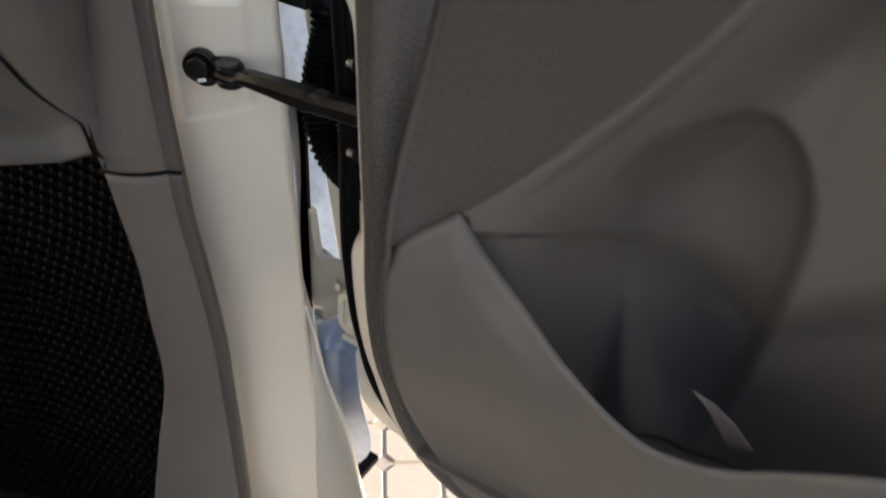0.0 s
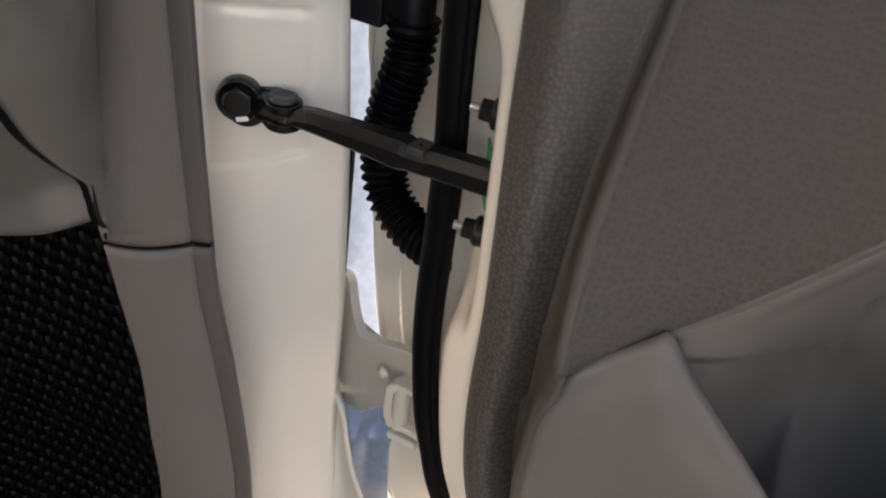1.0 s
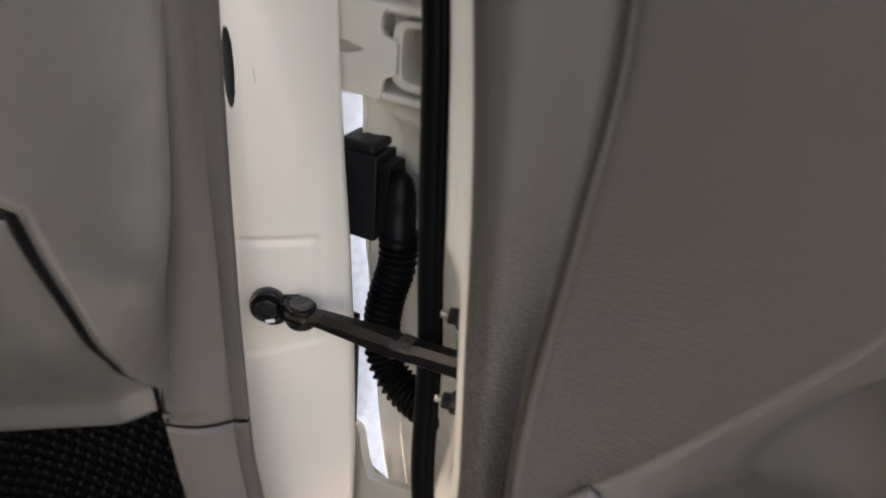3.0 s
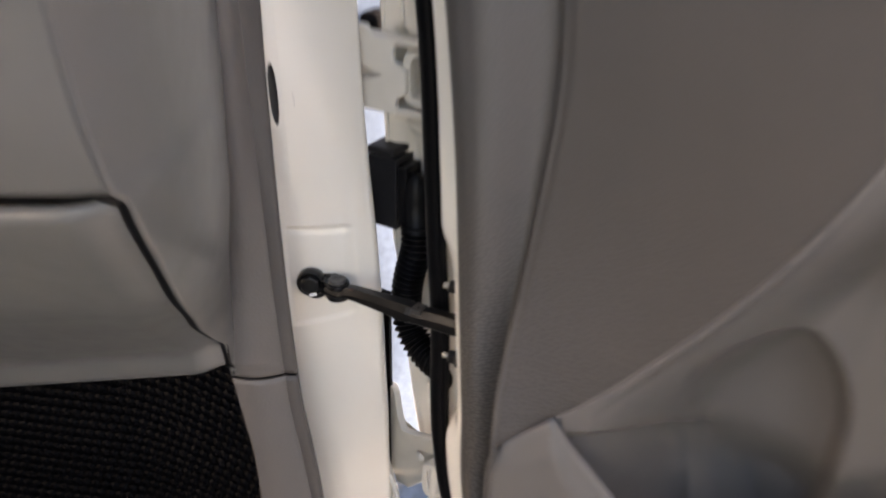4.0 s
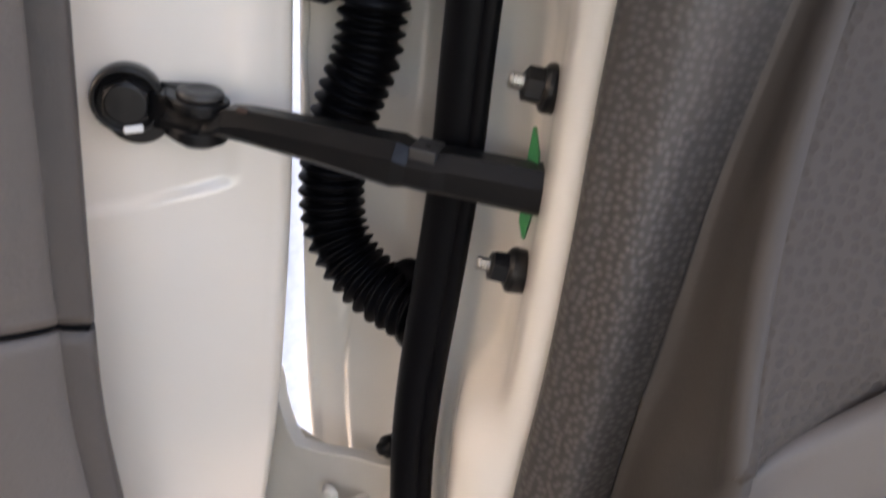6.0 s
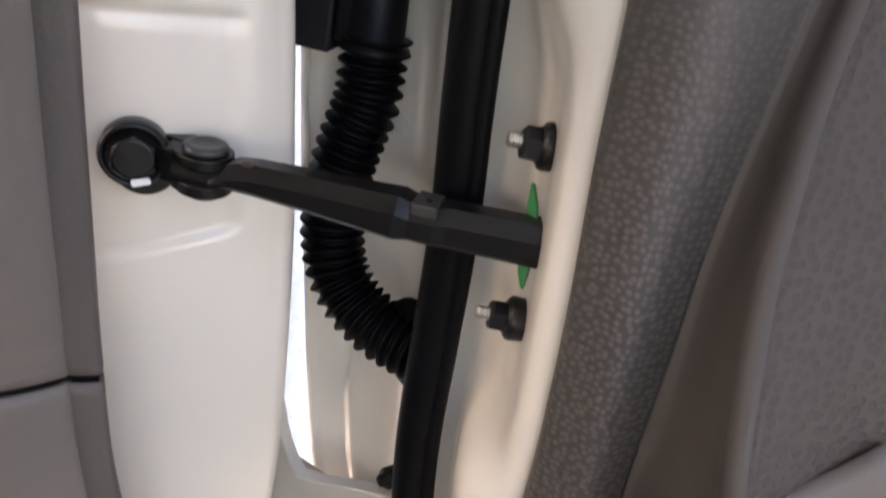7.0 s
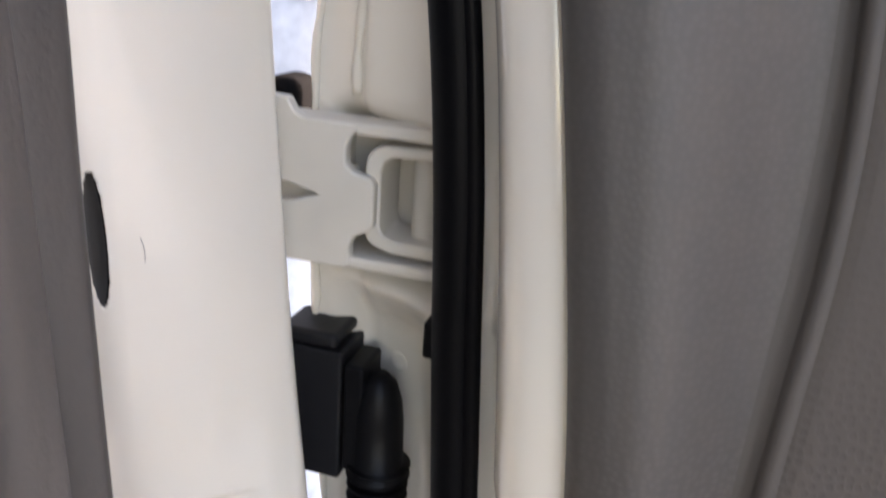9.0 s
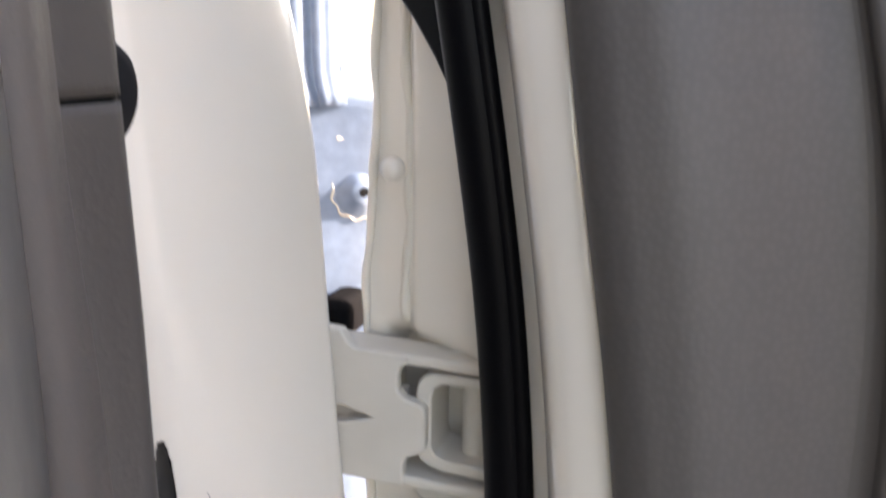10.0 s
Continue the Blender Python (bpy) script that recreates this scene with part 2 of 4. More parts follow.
OUTER = [(-0.05, 0.045, 0.058), (0.25, 0.042, 0.052), (0.40, 0.0415, 0.0435), (0.45, 0.0455, 0.035), (0.5, 0.0485, 0.0295), (0.56, 0.0488, 0.0255), (0.62, 0.0455, 0.0280), (0.66, 0.041, 0.0318), (0.70, 0.037, 0.0346), (0.74, 0.0325, 0.0366), (0.78, 0.0286, 0.0382), (0.82, 0.0247, 0.0408), (0.86, 0.0199, 0.0458), (0.90, 0.0152, 0.051), (0.94, 0.0105, 0.055), (0.98, 0.0035, 0.0577), (1.02, -0.006, 0.0588), (1.15, -0.045, 0.062)]


# start of the pillar's face, hidden behind the trim low down
START = [(-0.05, -0.02, -0.012), (0.5, -0.022, -0.010), (0.62, -0.026, -0.012), (0.70, -0.023, -0.016), (0.76, -0.018, -0.019), (0.84, -0.0155, -0.024), (0.95, -0.018, -0.028), (1.15, -0.034, -0.022)]


def pillar_point(z, u):
    """u 0: rear edge, 1: outer corner, to 1.6: turned away behind the corner."""
    rx, ry = key(z, START)
    ox, oy = key(z, OUTER)
    a, b = Vector((rx, ry)), Vector((ox, oy))
    d = b - a
    n = Vector((d.y, -d.x)).normalized()
    w = min(1.0, u)
    p = a + d * w
    bow = 0.004 * max(0.0, math.sin(math.pi * min(1, max(0, w)))) ** 0.8
    # flat pad for the check strap, let into the face
    pad = sstep(0.7065, 0.7015, z) * sstep(0.5985 + 0.026 * w, 0.6045 + 0.026 * w, z) * sstep(0.04, 0.12, w) * sstep(0.86, 0.72, w)
    pad += 0.7 * sstep(0.6950, 0.7050, z) * sstep(0.775, 0.715, z) * sstep(0.02, 0.14, w) * sstep(0.90, 0.70, w)
    facet = 0.0022 * max(0.0, 0.19 - w) / 0.19 * sstep(0.72, 0.78, z)
    p = p + n * (bow - 0.0026 * pad - facet)
    if u > 1:
        t = (u - 1) / 0.6
        r = 0.0065
        ang = min(1, t * 2.2) * radians(100)
        back = max(0, t - 0.4545) * 0.12
        c = b - n * r
        e = d.normalized()
        p = c + n * (r * math.cos(ang)) + e * (r * math.sin(ang))
        p = p + (e * math.cos(ang) - n * math.sin(ang)) * back
    if u < 0:
        p = a + d * u * 0.2 - n * (-u * 0.02)
    return Vector((p.x, p.y, z))


US = [-0.6, -0.3, -0.1, -0.05] + [i / 100 for i in range(20)] + [0.2 + i / 40 for i in range(33)] + [1 + 0.6 * i / 24 for i in range(1, 25)]
ZS = [-0.05 + 0.63 * i / 126 for i in range(126)] + [0.58 + 0.14 * i / 100 for i in range(100)] + [0.72 + 0.074 * i / 18 for i in range(18)] + [0.794 + 0.060 * i / 60 for i in range(60)] + [0.854 + 0.296 * i / 74 for i in range(75)]
car = thing("car", (0.1, 0.05, GROUND), "cream-white car with its front door standing open", "car")
HOLE = (0.105, 0.823, 0.04, 0.0245)  # u, z, half widths
faces = []
nc = len(US)
uv = [[(u, z) for u in US] for z in ZS]


def hole_d(u, z):
    return math.hypot((u - HOLE[0]) / HOLE[2], (z - HOLE[1]) / HOLE[3])


for i in range(len(ZS) - 1):
    for j in range(nc - 1):
        if hole_d((US[j] + US[j + 1]) / 2, (ZS[i] + ZS[i + 1]) / 2) > 1:
            faces.append((i * nc + j, i * nc + j + 1, (i + 1) * nc + j + 1, (i + 1) * nc + j))
for i, z in enumerate(ZS):
    for j, u in enumerate(US):
        d = hole_d(u, z)
        if 0.3 < d < 1.0:
            uv[i][j] = (HOLE[0] + (u - HOLE[0]) / d, HOLE[1] + (z - HOLE[1]) / d)
verts = [pillar_point(z, u) for r in uv for u, z in r]
pillar = mesh_part("hinge_pillar", verts, faces, PAINT, car, "glossy cream-white hinge pillar", True, 0.0012, -1)
rows = []
for k in range(41):
    a = 2 * math.pi * k / 40
    p = pillar_point(HOLE[1] + HOLE[3] * 1.04 * math.sin(a), HOLE[0] + HOLE[2] * 1.06 * math.cos(a))
    c = pillar_point(HOLE[1], HOLE[0])
    inward = Vector((-0.9, 0.42, 0))
    rows.append([p + inward * 0.0015, p.lerp(c, 0.1) + inward * 0.0035, p.lerp(c, 0.35) + inward * 0.005, p.lerp(c, 0.98) + inward * 0.0055])
sheet("hole_plug", rows, DARK, pillar, "dark grey plug in an oval hole")
bm = bmesh.new()
lathe(bm, (-0.0260, -0.0253, 0.9655), (0.93, -0.36, 0), [(0, 0.0210), (0.005, 0.0208), (0.0075, 0.0195), (0.009, 0.016), (0.0096, 0.008)], 36)
part("round_plug", bm, CHARCOAL, pillar, "dark grey round rubber plug", smooth=True)

RIM = [(-0.02, 0.135), (0.1, 0.125), (0.20, 0.1031), (0.235, 0.095), (0.26, 0.0875), (0.29, 0.075), (0.32, 0.0634), (0.35, 0.056), (0.38, 0.0500), (0.42, 0.034)]
# hairline scratch in the paint
line = [pillar_point(0.823 - 0.009 * k / 12, 0.285 + 0.015 * math.sin(k / 12 * 2.4)) + Vector((0.0001, -0.0001, 0)) for k in range(13)]
v, f = tube(line, 0.00011, 6)
mesh_part("scratch", v, f, WORN, pillar, "hairline dark scratch")
# lower body panel below the lower hinge, with a curved upper edge
rows = []
for i in range(81):
    z = -0.02 + 0.44 * i / 80
    xl, xr = key(z, OUTER)[0] - 0.01, key(z, RIM)
    rows.append([Vector((xl + (xr - xl) * k / 24, 0.053 + 0.008 * math.sin(k / 24 * 3.0) - 0.005 * sstep(0.85, 1.0, k / 24), z)) for k in range(25)])
sheet("lower_body_panel", rows, PAINT, car, "cream-white lower body panel", 0.0015, 1)
v, f = tube([r[-1] + Vector((0, 0.001, 0)) for r in rows], 0.0024, 10)
mesh_part("rolled_edge", v, f, PAINT, car, "rolled white edge of the body panel")

# ---- fender seen through the gap ----


def fender_y(x, z):
    y = 0.1000 + 0.95 * x + 0.010 * math.sin(9 * z + 1.0) + 0.003 * math.sin(60 * x + 9 * z)
    y -= 0.010 * sstep(0.957, 0.966, z) * sstep(-0.012, -0.018, x)
    # pressed lower part, nearer and with an upright bead
    y -= (0.026 + 0.8 * x) * sstep(0.385, 0.33, z)
    y -= 0.009 * math.exp(-(((x - 0.045) / 0.012) ** 4)) * sstep(0.375, 0.35, z) * sstep(0.20, 0.24, z)
    return y


rows = []
for i in range(201):
    z = 0.10 + 1.06 * i / 200
    right = key(z, [(0.1, 0.05), (0.17, 0.09), (0.26, 0.082), (0.36, 0.080), (0.47, 0.09), (1.2, 0.09)]) - 0.088 * sstep(0.950, 0.958, z) - 0.02 * sstep(0.96, 1.1, z)
    rows.append([Vector((-0.03 + (right + 0.03) * j / 70, fender_y(-0.03 + (right + 0.03) * j / 70, z), z)) for j in range(71)])
fender = sheet("inner_fender", rows, FENDER, car, "pale blue-grey inner fender panel", 0.0012, 1)
fn = Vector((0.69, -0.72, 0.05)).normalized()
fc = Vector((0.0060, fender_y(0.0060, 0.9143), 0.9143))
bm = bmesh.new()
lathe(bm, fc - fn * 0.001, fn, [(0, 0.0125), (0.0014, 0.0121), (0.0022, 0.0100), (0.003, 0.0096), (0.0038, 0.0072), (0.0058, 0.0062), (0.0066, 0.0042), (0.0067, 0.0028)])
part("washer", bm, FENDER, fender, "stepped metal washer and bolt", smooth=True)
bm = bmesh.new()
cyl(bm, fc + fn * 0.0054, fc + fn * 0.0062, 0.0022, seg=12)
part("bolt_hole", bm, BLACK, fender, "black hole in the bolt")
bm = bmesh.new()
box(bm, (-0.004, 0.0815, 0.849), (0.0125, 0.108, 0.869))
part("foam_block", bm, FOAM, fender, "black foam block", bevel=0.006)
# upright channel above the washer, with a slot below it
rows = []
for i in range(30):
    z = 0.9545 + 0.15 * i / 29
    row = []
    for k in range(21):
        t = k / 20
        x = -0.0165 + 0.0182 * t + 0.002 * sstep(0.97, 0.955, z)
        ridge = 0.0030 * math.exp(-(((t - 0.33) / 0.07) ** 2)) + 0.0022 * math.exp(-(((t - 0.70) / 0.06) ** 2)) - 0.006 * sstep(0.12, 0.0, t) - 0.006 * sstep(0.90, 1.0, t)
        row.append(Vector((x, fender_y(x, 0.95) - 0.0065 - ridge, z)))
    rows.append(row)
sheet("upright_channel", rows, FENDER, fender, "blue-grey pressed upright channel", 0.001, 1)
bm = bmesh.new()
sx = 0.0008
box(bm, (-0.0032, -0.0012, -0.0014), (0.0032, 0.0004, 0.0014), Matrix.Translation((sx, fender_y(sx, 0.9397), 0.9397)) @ Matrix.Rotation(math.atan2(0.95, 1.0), 4, "Z"))
part("slot", bm, CAULK, fender, "yellowish sealed slot", bevel=0.0008)
# sealer smear beside the washer
arc = []
for k in range(25):
    a = radians(150 + k * 7)
    rr = 0.0136 + 0.0007 * math.sin(k * 1.3)
    arc.append(fc + fn * 0.0005 + Vector((0.72, 0.69, 0)) * (rr * math.cos(a)) + Vector((0, 0, rr * math.sin(a))))
v, f = tube(arc, lambda t: 0.0006 * (0.6 + 0.5 * math.sin(t * 9) ** 2), 8)
mesh_part("sealer_smear", v, f, CAULK, fender, "yellowish sealer round the washer")

# ---- door ----
# line of the inner edge of the door (x, z) where painted metal meets the trim
EDGE = [(0.090, 1.16), (0.1099, 1.05), (0.1192, 1.0), (0.1282, 0.95), (0.1374, 0.90), (0.1453, 0.85), (0.1524, 0.80), (0.1573, 0.75), (0.1608, 0.70), (0.1656, 0.65), (0.1689, 0.60), (0.1706, 0.55), (0.1739, 0.514), (0.1815, 0.471), (0.1905, 0.446), (0.2033, 0.414), (0.224, 0.386), (0.2584, 0.365), (0.335, 0.349), (0.42, 0.343), (0.55, 0.340), (0.75, 0.34)]
YEDGE = [(0.3, -0.020), (0.42, -0.0217), (0.5, -0.0255), (0.6, -0.0240), (0.65, -0.0236), (0.70, -0.0202), (0.75, -0.0187), (0.80, -0.0160), (0.85, -0.0115), (0.90, -0.0077), (0.95, -0.0045), (1.0, -0.0008), (1.05, 0.0034), (1.2, 0.012)]


def edge_line(n):
    pts = spline([(x, 0, z) for x, z in EDGE], n)
    out = []
    for i, p in enumerate(pts):
        d = (pts[min(n - 1, i + 1)] - pts[max(0, i - 1)]).normalized()
        nrm = Vector((d.z, 0, -d.x))
        if nrm.x > 0 and abs(nrm.x) > abs(nrm.z):
            nrm = -nrm
        if nrm.z > 0.2:
            nrm = -nrm
        out.append((p, nrm))
    return out


FR = edge_line(260)


def edge_y(z):
    return key(z, YEDGE)


def recess(z):
    return sstep(0.752, 0.706, z) * sstep(0.550, 0.592, z)


def wide(z):
    """Reach of the end face from its edge to the weatherstrip."""
    return key(z, [(0.3, 1.0), (0.36, 1.05), (0.42, 1.12), (0.46, 1.08), (0.5, 1.075), (0.55, 1.083), (0.6, 1.085), (0.65, 1.058), (0.7, 1.052), (0.75, 1.056), (0.8, 1.03), (0.85, 0.946), (0.9, 0.881), (0.95, 0.842), (1.0, 0.835), (1.2, 0.82)])


# outer hem of the door (x, y by height) and depth of the end face between hem and weatherstrip
HEM = [(0.30, 0.098, 0.090), (0.36, 0.076, 0.094), (0.40, 0.0615, 0.097), (0.44, 0.0493, 0.0979), (0.5, 0.0397, 0.0978), (0.55, 0.0329, 0.0988), (0.6, 0.0262, 0.0992), (0.65, 0.0208, 0.0988), (0.7, 0.0175, 0.0958), (0.75, 0.0168, 0.0920), (0.8, 0.0172, 0.0888), (0.85, 0.0177, 0.0872), (0.9, 0.0196, 0.0874), (0.95, 0.0226, 0.0888), (1.0, 0.0245, 0.0896), (1.2, 0.028, 0.092)]
HEM_LOW = [(0.19, 0.056, 0.43), (0.2033, 0.0600, 0.40), (0.224, 0.0645, 0.35), (0.2584, 0.0695, 0.29), (0.335, 0.085, 0.25), (0.42, 0.13, 0.232), (0.55, 0.3, 0.23), (0.75, 0.6, 0.23)]
SEAL_Y = [(0.3, 0.028), (0.36, 0.022), (0.42, 0.016), (0.5, 0.019), (0.6, 0.023), (0.7, 0.026), (0.8, 0.029), (1.2, 0.032)]
FACE = [(0.0, 0.0), (0.015, 0.0035), (0.04, 0.006), (0.07, 0.0062), (0.10, 0.0055), (0.16, 0.0062), (0.28, 0.0085), (0.335, 0.0095), (0.36, 0.0125), (0.39, 0.0155), (0.43, 0.0165), (0.55, 0.020), (0.68, 0.0245), (0.80, 0.031), (0.90, 0.041), (0.97, 0.052)]


def face_point(p, nrm, f):
    """Point of the end face, f from 0 at the hem to 1 at the weatherstrip."""
    z = p.z
    hx, hy = key(z, HEM)
    s = p + nrm * (0.052 * wide(z)) + Vector((0, key(z, SEAL_Y) + 0.012, 0))
    # round the lower corner the hem keeps to its own curve
    low = sstep(0.425, 0.39, z)
    bx, bz = key(p.x, HEM_LOW)
    h = Vector((hx, hy, z)).lerp(Vector((bx, hy, bz)), low)
    k = [q for q in FACE]
    drop = key(f, k) if f < 0.97 else 0.052
    y = hy - drop * (hy - s.y) / 0.057
    y += 0.020 * sstep(0.50, 0.56, z) * sstep(0.79, 0.76, z) * sstep(0.18, 0.42, f) * sstep(0.98, 0.70, f)
    y += 0.040 * sstep(0.788, 0.796, z) * sstep(0.866, 0.846, z) * sstep(0.18, 0.3, f) * sstep(1.0, 0.85, f)
    q = h.lerp(s, f)
    return Vector((q.x, y, q.z))


FLANGE = [(0.040, 1.12), (0.033, 1.0), (0.0305, 0.72), (0.0285, 0.47), (0.0245, 0.24), (0.019, 0.09), (0.0135, 0.03), (0.0075, 0.0), (0.003, 0.0), (-0.0025, 0.1)]
FLANGE_IN = [(0.040, 1.12), (0.033, 1.05), (0.0265, 0.95), (0.0212, 0.82), (0.0178, 0.62), (0.0152, 0.42), (0.0128, 0.21), (0.009, 0.05), (0.003, 0.0), (-0.0025, 0.1)]
rows = []
for p, nrm in FR:
    r, w, ye, z = recess(p.z), wide(p.z), edge_y(p.z), p.z
    hem = face_point(p, nrm, 0.0)
    row = [hem + Vector((0.10, 0.018, 0)), hem + Vector((0.03, 0.014, 0)), hem + Vector((0.006, 0.008, 0)), hem + Vector((0.0008, 0.0035, 0))]
    row += [face_point(p, nrm, f) for f, _ in FACE]
    for (o1, v1), (o2, v2) in zip(FLANGE, FLANGE_IN):
        o, v = o1 + (o2 - o1) * r, v1 + (v2 - v1) * r
        row.append(p + nrm * (o * w) + Vector((0, ye + 0.005 + (key(z, SEAL_Y) + 0.004 - ye) * v, 0)))
    # resample along the profile for a soft surface
    rows.append(spline(row, 110))
car_door = sheet("front_door", rows, PAINT, car, "cream-white open front door", 0.0012, 1)

# weatherstrip
SEAL = [(p + nrm * (0.0485 * wide(p.z)) + Vector((0, key(p.z, SEAL_Y) + 0.002, 0))) for p, nrm in FR]
v, f = tube(SEAL, 0.0088, 18, 0.85)
mesh_part("weatherstrip", v, f, RUBBER, car_door, "black rubber weatherstrip")
LIP = [(p + nrm * (0.0415 * wide(p.z)) + Vector((0, key(p.z, SEAL_Y) - 0.001, 0))) for p, nrm in FR]
v, f = tube(LIP, 0.0042, 12, 0.8)
mesh_part("sealing_lip", v, f, RUBBER, car_door, "black rubber sealing lip")

# trim border
GROOVE = [(0.35, 0.21), (0.6, 0.1974), (0.64, 0.197), (0.68, 0.197), (0.72, 0.1992), (0.76, 0.2018), (0.80, 0.2034), (0.85, 0.2054), (0.90, 0.2035), (0.95, 0.1966), (1.0, 0.1846), (1.05, 0.1717), (1.2, 0.125)]
GROOVE_Y = [(0.3, -0.03), (0.56, -0.033), (0.6, -0.0345), (0.64, -0.0328), (0.68, -0.0266), (0.72, -0.0202), (0.76, -0.0130), (0.80, -0.0074), (0.85, -0.0009), (0.90, 0.0032), (0.95, 0.0056), (1.0, 0.009), (1.05, 0.0127), (1.2, 0.02)]


def groove_bottom(z):
    """Depth of the valley between border and insert: deepest beside the insert's lower corner."""
    return key(z, GROOVE_Y) + 0.008 + 0.004 * sstep(0.80, 0.66, z)


rows = []
for p, nrm in FR:
    z, ye = p.z, edge_y(p.z)
    if z > 0.56:
        w = max(0.012, key(z, GROOVE) - p.x) / max(0.3, -nrm.x)
    else:
        w = 0.026
    yg = groove_bottom(z)
    row = [p + nrm * 0.0005 + Vector((0, ye + 0.009, 0)), p + Vector((0, ye + 0.003, 0)), p - nrm * 0.0006 + Vector((0, ye - 0.0008, 0)), p - nrm * 0.0022 + Vector((0, ye - 0.0028, 0)), p - nrm * 0.005 + Vector((0, ye - 0.0043, 0)), p - nrm * 0.0085 + Vector((0, ye - 0.0052, 0))]
    for k in range(1, 31):
        t = k / 30
        s = sstep(0.18, 1.0, t) ** 1.1
        y = (ye - 0.0056) * (1 - s) + yg * s - 0.0035 * math.sin(math.pi * t) * sstep(0.9, 0.7, z)
        row.append(p - nrm * (0.0085 + (w - 0.0085) * t) + Vector((0, y, 0)))
    rows.append(row)
BORDER = rows

# insert: out of the valley, over a soft shoulder to the curved ledge line
LEDGE = [(0.6186, 0.2092, -0.0697), (0.6270, 0.2180, -0.0660), (0.6493, 0.2474, -0.0479), (0.6764, 0.2764, -0.0385), (0.7115, 0.3056, -0.0311), (0.7501, 0.3347, -0.0254), (0.7959, 0.3639, -0.0205), (0.8545, 0.3928, -0.0141), (0.90, 0.4119, -0.0086), (0.936, 0.4235, -0.0041), (0.99, 0.431, -0.002), (1.05, 0.433, 0.0), (1.2, 0.43, 0.002)]
SHOULDER = [(0.60, 0.2216, -0.084), (0.623, 0.2179, -0.0746), (0.652, 0.2124, -0.0602), (0.682, 0.2090, -0.0438), (0.722, 0.2085, -0.0250), (0.761, 0.2105, -0.0140), (0.80, 0.2125, -0.0075), (0.85, 0.2150, -0.0010), (0.90, 0.2130, 0.0030), (0.95, 0.2060, 0.0055), (1.0, 0.1940, 0.009), (1.05, 0.1810, 0.0127), (1.2, 0.135, 0.02)]
POCKET_Y = [(0.2, -0.074), (0.2174, -0.070), (0.236, -0.0585), (0.255, -0.0515), (0.3, -0.0462), (0.33, -0.0462), (0.36, -0.049), (0.39, -0.053), (0.4636, -0.050), (0.8, -0.052)]
# left edge of the pocket front, round the lower corner of the door
POCKET_X = [(0.338, 0.46), (0.352, 0.365), (0.365, 0.306), (0.38, 0.269), (0.40, 0.2465), (0.433, 0.228), (0.47, 0.2165), (0.517, 0.2100), (0.56, 0.2085), (0.6, 0.2090), (0.628, 0.2135), (0.7, 0.216)]


def pocket_y(x, z):
    return key(max(x, 0.2135), POCKET_Y) * (0.62 + 0.38 * sstep(0.40, 0.60, z)) + 0.022 * sstep(0.39, 0.338, z)


def wall_top(z):
    """Top of the valley's inner wall: the insert's edge, and below its corner that of the pocket front."""
    ix, iy = key(z, SHOULDER)
    px = key(z, POCKET_X)
    k = sstep(0.604, 0.634, z)
    px += 0.004
    py = pocket_y(px, z) + 0.002
    return px + (ix - px) * k, py + (iy - py) * k


# border and valley: one moulding, pebbled outside and smooth in the valley
rows = []
for row in BORDER:
    g = row[-1]
    wx, wy = wall_top(max(0.37, g.z))
    d, h = wx - g.x, wy - g.y
    if g.z < 0.45:
        # towards the lower corner the valley closes
        d = max(0.004, min(d, 0.012))
    rows.append(row[:-1] + spline([g, g + Vector((d * 0.35, h * 0.06, 0)), g + Vector((d * 0.72, h * 0.34, 0)), g + Vector((d - 0.0008, h * 0.72, 0)), g + Vector((d + 0.0010, h + 0.0022, 0)), g + Vector((d + 0.0045, h + 0.0022, 0))], 26))
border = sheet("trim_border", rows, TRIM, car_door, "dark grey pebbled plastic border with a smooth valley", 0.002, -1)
border.data.materials.append(TRIM_VALLEY)
for i, q in enumerate(border.data.polygons):
    q.material_index = 1 if i % (len(rows[0]) - 1) > 34 else 0
rows = []
for i in range(170):
    z = 0.6275 + 0.53 * i / 169
    ix, iy = key(z, SHOULDER)
    lx, ly = key(z, LEDGE)
    lx = max(lx, ix + 0.003)
    x0 = min(ix + 0.0055, lx - 0.0008)
    rise = [Vector((ix - 0.0006, iy + 0.0042, z)), Vector((ix - 0.0002, iy + 0.0020, z)), Vector((ix + 0.0012, iy + 0.0004, z)), Vector((x0, iy - 0.0003, z))]
    face = []
    for k in range(1, 11):
        t = k / 10
        y = iy + (ly + 0.0012 - iy) * t + 0.010 * math.sin(math.pi * t) * sstep(0.64, 0.8, z) + 0.0004
        face.append(Vector((x0 + (lx + 0.003 - x0) * t, y, z)))
    rows.append(spline(rise, 16)[:-1] + spline([rise[-1]] + face, 46))
# the insert's lower edge turns in over the ledge
foot = [[v + Vector((0.0004 * k, 0.0016 * k ** 1.4, -0.0009 * k ** 0.6)) for v in rows[0]] for k in (3, 2, 1)]
sheet("trim_insert", foot + rows, TRIM_PITTED, car_door, "dark grey soft pitted insert panel", 0.002, -1)

# lower panel with ledge, bottle niche and pocket
LIPZ = [(0.2, 0.70), (0.2551, 0.6535), (0.27, 0.630), (0.30, 0.6033), (0.33, 0.5755), (0.36, 0.5555), (0.38, 0.5485), (0.40, 0.5465), (0.43, 0.554), (0.4636, 0.5776), (0.4989, 0.6011), (0.56, 0.625), (0.8, 0.64)]


